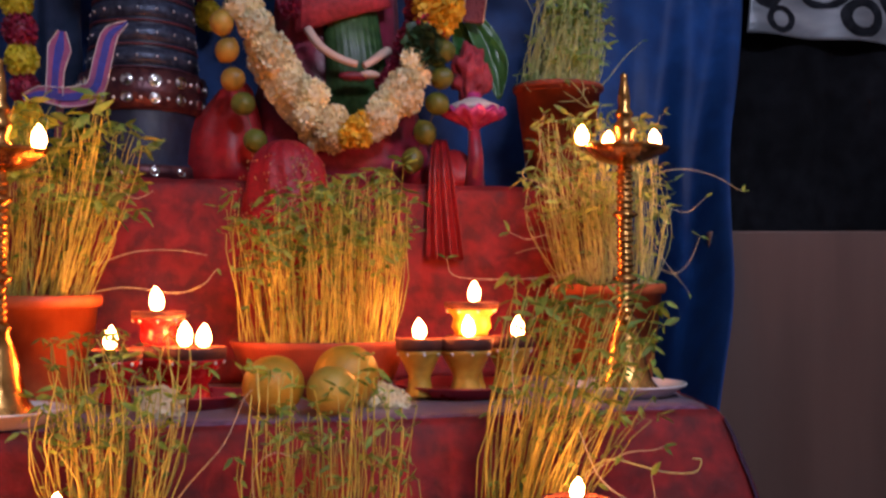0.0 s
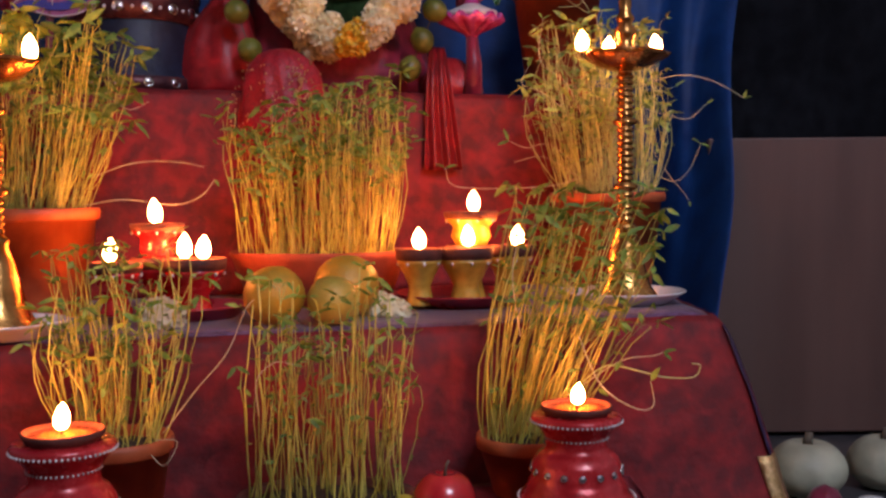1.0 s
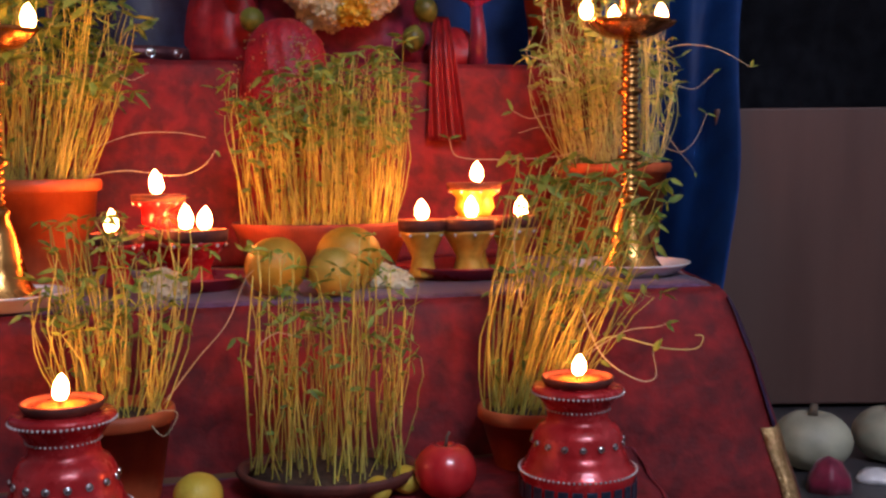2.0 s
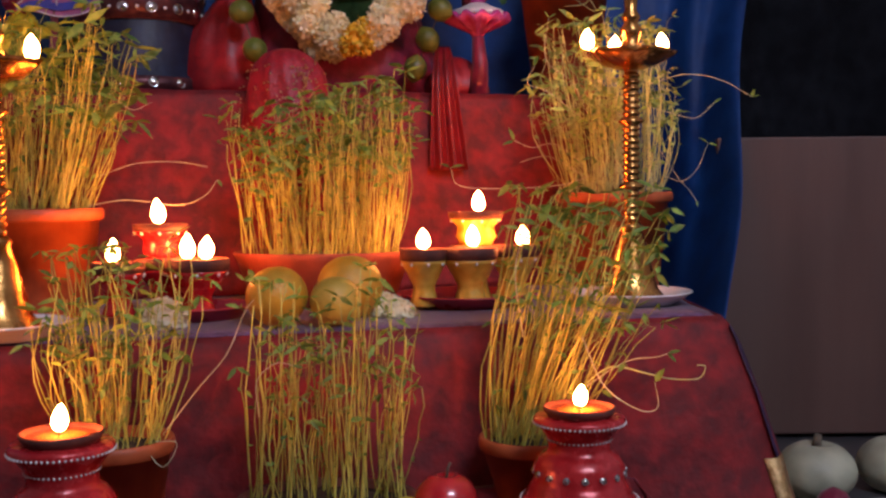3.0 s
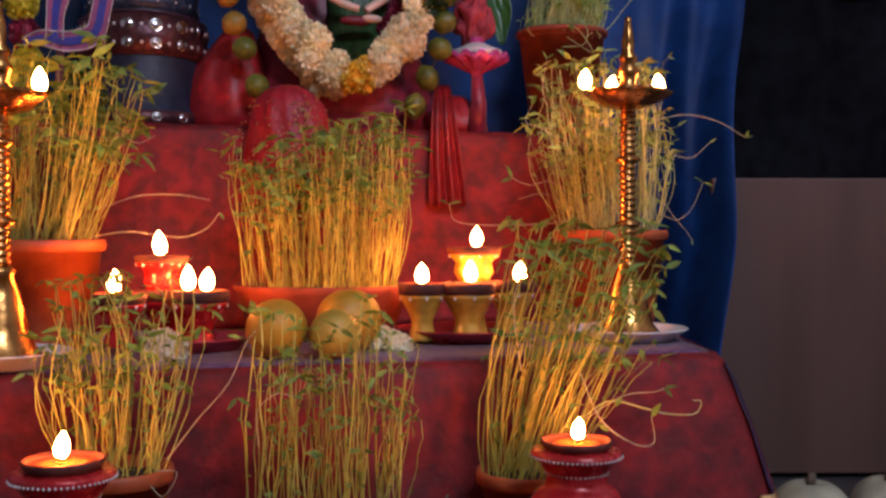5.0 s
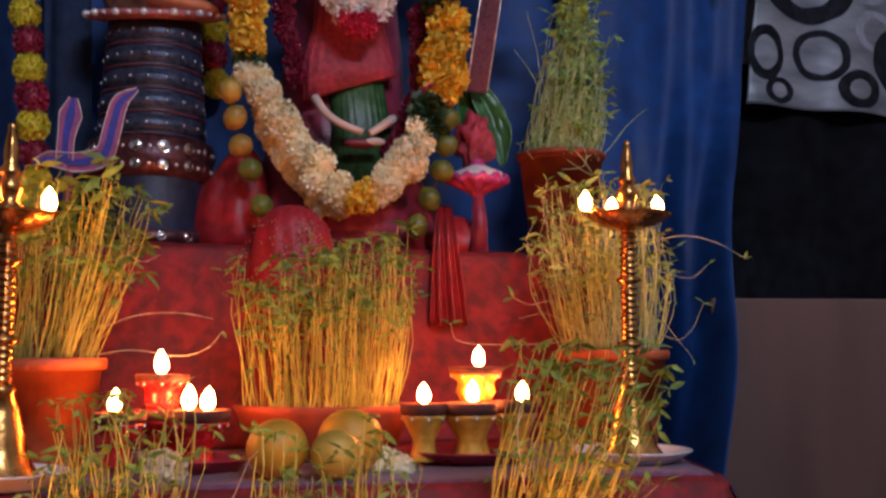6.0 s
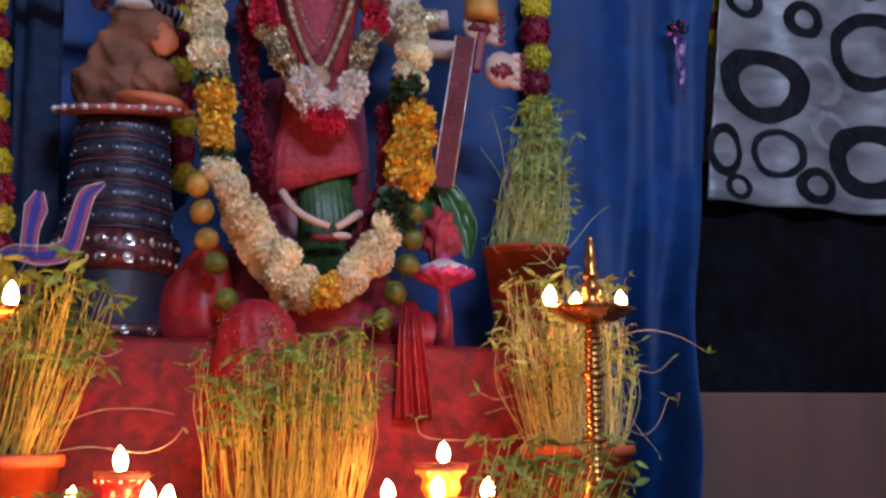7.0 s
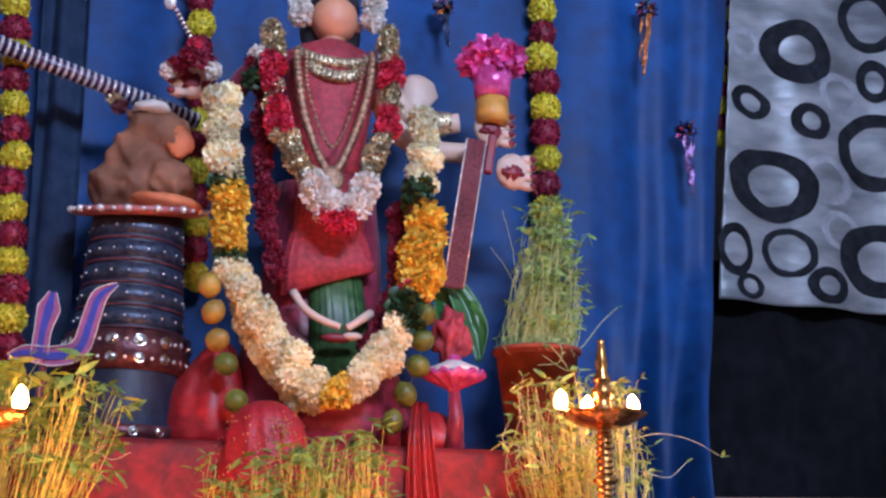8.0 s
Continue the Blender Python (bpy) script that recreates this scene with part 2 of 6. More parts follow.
M_CURTAIN = surface("silver_grey_curtain", (0.13, 0.150, 0.17), (0.32, 0.35, 0.38), 9, 0.38, 0.22, 0.7, 16, 3, 0.30, sheen=0.2, stretch=(0.6, 0.6, 1.6))
M_RING = surface("black_print", (0.006, 0.008, 0.012), (0.018, 0.021, 0.028), 40, 0.8, 0, 0.15, 90, 9, 0.4, spec=0.15)
M_RINGGREY = surface("grey_print", (0.22, 0.24, 0.28), (0.30, 0.32, 0.36), 40, 0.5, 0, 0.15, 90, 9, 0.3)
M_BLACK = surface("black_backing", (0.004, 0.0045, 0.006), (0.009, 0.010, 0.013), 20, 0.9, 0, 0.2, 90, 3, 0.4, spec=0.1)
M_BROWN = surface("brown_laminate", (0.105, 0.057, 0.044), (0.130, 0.071, 0.054), 14, 0.5, 0, 0.1, 90, 2.5, 0.15, stretch=(1, 1, 0.1))
M_WALL = surface("room_plaster", (0.62, 0.60, 0.58), (0.70, 0.68, 0.66), 20, 0.85, 0, 0.15, 90, 2, 0.1)
M_FLOOR = surface("dark_stone_floor", (0.035, 0.035, 0.038), (0.06, 0.06, 0.062), 24, 0.4, 0, 0.1, 90, 2, 0.25)
M_WOOD = surface("plain_wood", (0.14, 0.08, 0.04), (0.22, 0.13, 0.07), 20, 0.6, 0, 0.2, 90, 3, 0.2, stretch=(0.15, 1, 1))

# ---------------------------------------------------------------- mesh helpers
SLOPE = 0.268  # the whole display stands turned 15 degrees to the camera
TURN15 = 15.0


def place(x, s, z):
    """x across; s metres behind the line of the table's front edge."""
    return Vector((x, 1.38 + SLOPE * x + s, z))


def part(name, bm, mat, parent=None, label=""):
    me = bpy.data.meshes.new(name)
    bm.to_mesh(me)
    bm.free()
    for m in mat if isinstance(mat, (list, tuple)) else (mat,):
        me.materials.append(m)
    ob = new(name, me)
    if parent:
        ob.parent = parent
    if label:
        ob["label"] = label
    return ob


def raw(name, verts, faces, mat, parent=None, label="", smooth=True):
    me = bpy.data.meshes.new(name)
    me.from_pydata(verts, [], faces)
    me.materials.append(mat)
    if smooth:
        me.polygons.foreach_set("use_smooth", [True] * len(me.polygons))
    ob = new(name, me)
    if parent:
        ob.parent = parent
    if label:
        ob["label"] = label
    return ob


def thing(name, at, label, category, group="", rz=0.0, kind=""):
    ob = new(name)
    ob.empty_display_size = 0.02
    ob.matrix_world = pose(*at, 0, 0, rz)
    return tagged(ob, label, category, group, kind)


def smooth(bm):
    for f in bm.faces:
        f.smooth = True
    return bm


def lathe(profile, seg=32, bm=None, wobble=0.0, mat=0, squash=1.0, seed=0):
    """Turns (radius, height) pairs round the z axis."""
    bm = bm or bmesh.new()
    rings = []
    for r, z in profile:
        ring = []
        for i in range(seg):
            a = 2 * math.pi * i / seg
            k = 1 + wobble * noise.noise((math.cos(a) * 1.5 + seed, math.sin(a) * 1.5, z * 12))
            ring.append(bm.verts.new((r * k * math.cos(a), r * k * math.sin(a) * squash, z)))
        rings.append(ring)
    for a, b in zip(rings, rings[1:]):
        for i in range(seg):
            f = bm.faces.new((a[i], a[(i + 1) % seg], b[(i + 1) % seg], b[i]))
            f.smooth, f.material_index = True, mat
    for ring, flip in ((rings[0], True), (rings[-1], False)):
        if profile[0 if flip else -1][0] > 1e-4:
            f = bm.faces.new(ring[::-1] if flip else ring)
            f.material_index = mat
    bmesh.ops.remove_doubles(bm, verts=bm.verts, dist=1e-6)
    return bm


def tube(points, radius, seg=8, bm=None, mat=0, taper=None):
    """A round tube along a line of points; taper: radius factors at both ends."""
    bm = bm or bmesh.new()
    pts = [Vector(p) for p in points]
    rings = []
    for i, p in enumerate(pts):
        d = (pts[min(i + 1, len(pts) - 1)] - pts[max(i - 1, 0)]).normalized()
        side = d.cross(Vector((0.13, 0.97, 0.21))).normalized()
        up = side.cross(d)
        k = 1.0
        if taper:
            k = taper[0] + (taper[1] - taper[0]) * i / (len(pts) - 1)
        r = radius[i] if isinstance(radius, (list, tuple)) else radius * k
        rings.append([bm.verts.new(p + r * (math.cos(2 * math.pi * j / seg) * side + math.sin(2 * math.pi * j / seg) * up)) for j in range(seg)])
    for a, b in zip(rings, rings[1:]):
        for j in range(seg):
            f = bm.faces.new((a[j], a[(j + 1) % seg], b[(j + 1) % seg], b[j]))
            f.smooth, f.material_index = True, mat
    for ring in (rings[0][::-1], rings[-1]):
        bm.faces.new(ring).material_index = mat
    return bm


def curve(points, n=24):
    """A smooth line (Catmull-Rom) through the points."""
    p = [Vector(q) for q in points]
    p = [2 * p[0] - p[1]] + p + [2 * p[-1] - p[-2]]
    out = []
    for i in range(n + 1):
        u = i / n * (len(p) - 3)
        k = min(int(u), len(p) - 4)
        t = u - k
        a, b, c, d = p[k:k + 4]
        out.append(0.5 * ((2 * b) + (c - a) * t + (2 * a - 5 * b + 4 * c - d) * t * t + (3 * b - a - 3 * c + d) * t ** 3))
    return out


def ball(r, bm=None, at=(0, 0, 0), scale=(1, 1, 1), sub=2, mat=0, rough=0.0, seed=0, freq=3.0):
    bm = bm or bmesh.new()
    made = bmesh.ops.create_icosphere(bm, subdivisions=sub, radius=r)["verts"]
    for v in made:
        n = 1 + rough * noise.noise((v.co.x / r * freq * 0.5 + seed, v.co.y / r * freq * 0.5, v.co.z / r * freq * 0.5))
        v.co = Vector((v.co.x * scale[0] * n, v.co.y * scale[1] * n, v.co.z * scale[2] * n)) + Vector(at)
    for f in {f for v in made for f in v.link_faces}:
        f.smooth, f.material_index = True, mat
    return bm


def box(sx, sy, sz, bevel=0.004, bm=None, at=(0, 0, 0)):
    """A bevelled box standing on z = 0."""
    bm = bm or bmesh.new()
    made = bmesh.ops.create_cube(bm, size=1)["verts"]
    for v in made:
        v.co = Vector((v.co.x * sx + at[0], v.co.y * sy + at[1], (v.co.z + 0.5) * sz + at[2]))
    if bevel:
        edges = list({e for v in made for e in v.link_edges})
        bmesh.ops.bevel(bm, geom=edges, offset=bevel, segments=2, affect="EDGES", profile=0.5)
    return bm


def sheet(f, nu, nv, thick=0.0015):
    """A grid through f(u, v), u and v from 0 to 1, with a little thickness."""
    bm = bmesh.new()
    g = [[bm.verts.new(f(i / nu, j / nv)) for i in range(nu + 1)] for j in range(nv + 1)]
    for j in range(nv):
        for i in range(nu):
            bm.faces.new((g[j][i], g[j][i + 1], g[j + 1][i + 1], g[j + 1][i])).smooth = True
    if thick:
        bmesh.ops.recalc_face_normals(bm, faces=bm.faces)
        bmesh.ops.solidify(bm, geom=bm.faces[:], thickness=thick)
        smooth(bm)
    return bm


def pompom(name, rx, rz, mat, petals=90, size=0.011, seed=0, core=0.8, slim=1.0):
    """A flower head of many small cupped petals round a core; returns its mesh."""
    rng = random.Random(seed)
    bm = ball(1, sub=2, scale=(rx * core, rx * core, rz * core))
    for i in range(petals):
        z = 1 - 2 * (i + 0.5) / petals
        a = i * 2.39996 + rng.uniform(-0.25, 0.25)
        n = Vector((math.sqrt(1 - z * z) * math.cos(a), math.sqrt(1 - z * z) * math.sin(a), z))
        c = Vector((n.x * rx, n.y * rx, n.z * rz)) * core * 0.95
        out = (n + Vector((rng.uniform(-0.5, 0.5), rng.uniform(-0.5, 0.5), rng.uniform(-0.5, 0.5)))).normalized()
        side = out.cross(Vector((rng.uniform(-1, 1), rng.uniform(-1, 1), rng.uniform(-1, 1)))).normalized()
        up = side.cross(out)
        ln, w = size * rng.uniform(0.8, 1.3), size * slim * rng.uniform(0.42, 0.65)
        vs = [bm.verts.new(c + side * w * 0.4), bm.verts.new(c + side * w + out * ln * 0.6 + up * w * 0.3), bm.verts.new(c + out * ln + up * w * 0.6),
              bm.verts.new(c - side * w + out * ln * 0.6 + up * w * 0.3), bm.verts.new(c - side * w * 0.4), bm.verts.new(c + out * ln * 0.6)]
        for q in ((0, 1, 5), (1, 2, 5), (2, 3, 5), (3, 4, 5), (4, 0, 5)):
            bm.faces.new([vs[k] for k in q]).smooth = True
    me = bpy.data.meshes.new(name)
    bm.to_mesh(me)
    bm.free()
    me.materials.append(mat)
    return me


def piece(name, me, parent, at, rot=(0, 0, 0), scale=(1, 1, 1)):
    ob = new(name, me)
    ob.parent = parent
    ob.matrix_basis = Matrix.LocRotScale(Vector(at), Euler([radians(a) for a in rot]), Vector(scale))
    return ob

# ---------------------------------------------------------------- the room
def room():
    def wall(name, at, sx, sz, rz):
        ob = part(name, box(sx, 0.12, sz, 0), M_WALL)
        ob.matrix_world = pose(*at, 0, 0, rz)
        tagged(ob, "plain plastered wall of a dim room", "wall", kind="structure")

    wall("wall_north", place(0.3, 1.50, 0), 6.4, 2.8, TURN15)
    wall("wall_east", (2.6, 0.6, 0), 6.0, 2.8, 90 + TURN15)
    wall("wall_west", (-2.6, -0.4, 0), 6.4, 2.8, 90 + TURN15)
    wall("wall_south", (0.6, -2.4, 0), 6.4, 2.8, TURN15)
    fl = part("floor", box(7.5, 8.0, 0.1, 0), M_FLOOR)
    fl.location = (0, 0, -0.1)
    tagged(fl, "dark polished stone floor", "floor", kind="structure")
    ce = part("ceiling", box(7.5, 8.0, 0.1, 0), M_WALL)
    ce.location = (0, 0, 2.8)
    tagged(ce, "plain plastered ceiling", "ceiling", kind="structure")


room()


# unseen fixture added round the fill light: housing and two hanging rods
def fill_lamp():
    t = thing("fill_lamp", (0.95, -1.00, 2.53), "unseen white twin tube lamp added under the ceiling as fill light", "lamp", rz=-11)
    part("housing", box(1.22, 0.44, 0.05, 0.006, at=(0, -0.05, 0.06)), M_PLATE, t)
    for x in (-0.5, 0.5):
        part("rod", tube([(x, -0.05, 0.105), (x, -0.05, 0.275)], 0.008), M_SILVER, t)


fill_lamp()


# low table, step and platform under their cloths
def block(name, x0, x1, s0, s1, z0, z1, mat, label, category):
    bm = bmesh.new()
    v = [bm.verts.new(place(x, s, z)) for z in (z0, z1) for x, s in ((x0, s0), (x1, s0), (x1, s1), (x0, s1))]
    for q in ((3, 2, 1, 0), (4, 5, 6, 7), (0, 1, 5, 4), (1, 2, 6, 5), (2, 3, 7, 6), (3, 0, 4, 7)):
        bm.faces.new([v[k] for k in q])
    bmesh.ops.bevel(bm, geom=bm.edges[:], offset=0.004, segments=2, affect="EDGES", profile=0.5)
    return tagged(part(name, bm, mat), label, category)


TABLE_Z, STEP_Z, PLAT_Z = 0.350, 0.150, 0.706
block("low_table", -0.95, 0.365, 0.03, 0.86, 0.0, TABLE_Z - 0.006, M_WOOD, "low wooden table hidden under a red cloth", "table")
block("step_bench", -0.95, 0.235, -0.36, -0.02, 0.0, STEP_Z - 0.005, M_WOOD, "low wooden bench hidden under a red cloth before the table", "bench")
block("idol_platform", -0.84, 0.30, 0.565, 0.85, TABLE_Z + 0.002, PLAT_Z - 0.006, M_WOOD, "wooden platform box on the table, draped in red", "platform")


def draped_cloth(name, x0, x1, s0, s1, z_top, z_low, flare, label, seed, mat, border=0.0, fold=0.012, freq=9.0, corner=0.0, top_mat=None):
    """A cloth over a box: flat top, front and both sides hanging in soft folds."""
    def top(u, v):
        x, s = x0 + (x1 - x0) * u, s0 + (s1 - s0) * v
        z = z_top + 0.0025 * noise.noise((x * 9 + seed, s * 9, 0)) + 0.0012 * noise.noise((x * 40, s * 40, seed))
        edge = min(u * (x1 - x0), (1 - u) * (x1 - x0), v * (s1 - s0))
        return place(x, s, z - 0.006 * max(0, 1 - edge / 0.015) ** 2)

    cloth = part(name, sheet(top, 60, 30, 0.002), top_mat or mat)
    tagged(cloth, label, "tablecloth")
    front, side = x1 - x0, s1 - s0
    total = front + 2 * side

    def skirt(lo, hi, u0=0.0, proud=0.0):
        def f(u, v):
            v = lo + (hi - lo) * v
            u = u0 + (1 - u0) * u
            d = u * total
            if d < side:
                x, s, nx, ns = x0, s1 - d, -1, 0
            elif d < side + front:
                x, s, nx, ns = x0 + d - side, s0, 0, -1
            else:
                x, s, nx, ns = x1, s0 + d - side - front, 1, 0
            c = max(0, 1 - abs(d - side - front) / 0.16)
            c2 = max(0, 1 - abs(d - side) / 0.16)
            out = flare * v + fold * v * math.sin(d * freq + seed + 2.2 * noise.noise((d * 2.5, seed, 0))) + 0.004 * noise.noise((d * 20, v * 6, seed))
            if d > side + front - 0.16:
                k = c * c * (3 - 2 * c)
                nx, ns = nx + (1 if ns else 0) * k * 0.9, ns - (1 if nx == 1 and not ns else 0) * k * 0.9
                out += corner * k * v ** 0.8
            r = 0.010 * (1 - math.exp(-v * 20)) + proud
            return place(x + nx * (out + r), s + ns * (out + r), z_top - 0.003 - (z_top - z_low) * v)
        return f

    part("skirt", sheet(skirt(0, 1), 220, 30, 0.002), mat, cloth)
    if border:
        part("dark_border", sheet(skirt(0.04, border, (side + front - 0.004) / total, 0.003), 60, 20, 0.002), M_ROD, cloth, "dark violet shiny border band")
        part("gold_border", sheet(skirt(border, 1, (side + front - 0.02) / total, 0.004), 60, 14, 0.0025), M_GOLD, cloth, "woven gold border band")
    return cloth


draped_cloth("table_cloth", -0.97, 0.385, 0.0, 0.88, TABLE_Z, 0.012, 0.05, "dark red brocade cloth with purple top draped over the table", 3.1, M_CLOTH, 0.56, corner=0.06, top_mat=M_TOPCLOTH)
draped_cloth("step_cloth", -0.97, 0.245, -0.37, -0.075, STEP_Z, 0.008, 0.02, "dark red cloth spread over the low front bench", 7.7, M_CLOTH)
draped_cloth("platform_cloth", -0.85, 0.31, 0.54, 0.86, PLAT_Z, TABLE_Z + 0.004, 0.012, "dark red brocade cloth covering the idol's platform", 5.3, M_CLOTH, fold=0.006, freq=14)


# blue backdrop; its right wing swings forward and in at the bottom
def backdrop():
    def f(u, v):
        x = -1.5 + 2.330 * u
        z = 2.55 - 2.45 * v
        s = 0.93 + 0.007 * math.sin(x * 24 + 2.5 * noise.noise((x * 3, z * 0.7, 2))) + 0.03 * noise.noise((x * 2.5, z * 0.8, 5))
        wing = max(0, (x - 0.40) / 0.405)
        s += wing * (0.017 * math.sin(x * 46 + 2.2 * noise.noise((x * 3, z * 0.8, 1))))
        low = max(0, min(1.2, (1.2 - z) / 0.85))
        s -= 0.45 * wing ** 1.5 * low
        x -= wing * (0.1 * max(0, min(1, (2.0 - z) / 0.8)) + 0.185 * low)
        x += wing * 0.02 * noise.noise((z * 3, 0, 9))
        return place(x, s, z)

    ob = part("blue_backdrop", sheet(f, 240, 60, 0.0015), M_BLUE)
    tagged(ob, "royal blue satin cloth hung in soft pleats behind the idol", "backdrop", kind="structure")


backdrop()
side = part("grey_drape", sheet(lambda u, v: place(-0.850 + 0.092 * u + 0.064 * v, 0.84 + 0.004 * math.sin(u * 9) + 0.02 * noise.noise((u * 3, v * 2, 0)), 2.4 - 1.69 * v), 30, 40, 0.002), M_BLUEDARK)
tagged(side, "narrow grey-blue cloth strip hanging before the blue backdrop", "drape")


# silver curtain with printed rings
def curtain_s(x, z):
    return 1.10 + 0.016 * math.sin(x * 21 + 1.5 * noise.noise((x * 2, z * 0.6, 4))) + 0.02 * noise.noise((x * 2, z * 1.3, 8)) + 0.005 * noise.noise((x * 5, z * 22, 3)) + 0.004 * noise.noise((x * 9 + z * 9, z * 14, 6))


def ring_curtain():
    def f(u, v):
        z = 2.5 - 1.33 * v
        x = 0.789 + 1.1 * u + 0.11 * max(0, (z - 1.17)) * (1 - u)
        return place(x, curtain_s(x, z), z)

    cur = part("ring_curtain", sheet(f, 160, 150, 0.002), M_CURTAIN)
    tagged(cur, "silver grey satin curtain printed with black rings", "curtain")
    # centre across, centre height, outer half width and half height, inner half width and half height
    rings = [(0.983, 1.516, 0.142, 0.109, 0.078, 0.063), (1.016, 1.321, 0.085, 0.071, 0.061, 0.053), (0.887, 1.213, 0.044, 0.036, 0.024, 0.021), (1.129, 1.233, 0.066, 0.053, 0.034, 0.028),
             (0.933, 1.763, 0.067, 0.051, 0.034, 0.028), (1.119, 1.722, 0.064, 0.057, 0.030, 0.028), (1.094, 1.940, 0.114, 0.103, 0.057, 0.048), (1.340, 1.655, 0.135, 0.121, 0.092, 0.078),
             (1.315, 1.323, 0.140, 0.110, 0.075, 0.060), (1.347, 2.079, 0.095, 0.106, 0.064, 0.073), (1.347, 1.879, 0.055, 0.069, 0.028, 0.037), (0.848, 1.312, 0.052, 0.076, 0.034, 0.047)]
    grey = [(1.16, 1.55, 0.085, 0.075, 0.055, 0.050), (1.19, 1.40, 0.07, 0.06, 0.045, 0.04), (1.23, 1.83, 0.075, 0.065, 0.05, 0.043), (0.93, 1.95, 0.06, 0.055, 0.035, 0.03)]
    for k, (cx, cz, wo, ho, wi, hi) in enumerate(rings + grey):
        bm = bmesh.new()
        n, m = 120, 8
        lift = 0.004 if k < len(rings) else 0.0025
        g = []
        for i in range(n):
            a = 2 * math.pi * i / n
            row = []
            for j in range(m + 1):
                wob = 1 + 0.05 * noise.noise((math.cos(a) * 2 + k, math.sin(a) * 2, j * 0.2))
                q = j / m
                x, z = cx + (wi + (wo - wi) * q) * wob * math.cos(a), cz + (hi + (ho - hi) * q) * wob * math.sin(a)
                row.append(bm.verts.new(place(x, curtain_s(x, z) - lift, z)))
            g.append(row)
        for i in range(n):
            for j in range(m):
                bm.faces.new((g[i][j], g[(i + 1) % n][j], g[(i + 1) % n][j + 1], g[i][j + 1])).smooth = True
        part("printed_ring", bm, M_RING if k < len(rings) else M_RINGGREY, cur)


ring_curtain()
# plain black sheet filling the space between ring curtain and cupboard top
dark = part("black_backing", sheet(lambda u, v: place(0.55 + 1.5 * u, 1.16 + 0.012 * math.sin(u * 40) + 0.01 * noise.noise((u * 5, v * 3, 0)), 1.30 - 0.72 * v), 80, 20, 0.002), M_BLACK)
tagged(dark, "plain black backing sheet below the ring curtain", "drape")


def cupboard():
    t = thing("brown_cupboard", (1.31, 2.20, 0.0), "low brown laminate cupboard standing on the floor", "cupboard")
    part("plinth", box(1.46, 0.36, 0.010, 0.002, at=(0, 0.21, 0)), M_BLACK, t, "dark recessed plinth")
    part("front_panel", box(1.5, 0.02, 0.622, 0.004, at=(0, 0, 0.010)), M_BROWN, t)
    part("carcass", box(1.5, 0.40, 0.622, 0.004, at=(0, 0.213, 0.010)), M_BROWN, t)


cupboard()

# ---------------------------------------------------------------- potted sprouts
def leaf_points(base, out, up, ln, w):
    """A folded, pointed leaf: eight points and its faces."""
    side = out.cross(up).normalized()
    up = side.cross(out).normalized()
    v = [base, base + out * ln * 0.3 + side * w, base + out * ln * 0.68 + side * w * 0.75 - up * ln * 0.05, base + out * ln - up * ln * 0.16,
         base + out * ln * 0.68 - side * w * 0.75 - up * ln * 0.05, base + out * ln * 0.3 - side * w, base + out * ln * 0.3 - up * w * 0.45, base + out * ln * 0.68 - up * (w * 0.35 + ln * 0.05)]
    f = [(0, 1, 6), (1, 2, 7, 6), (2, 3, 7), (3, 4, 7), (4, 5, 6, 7), (5, 0, 6)]
    return v, f


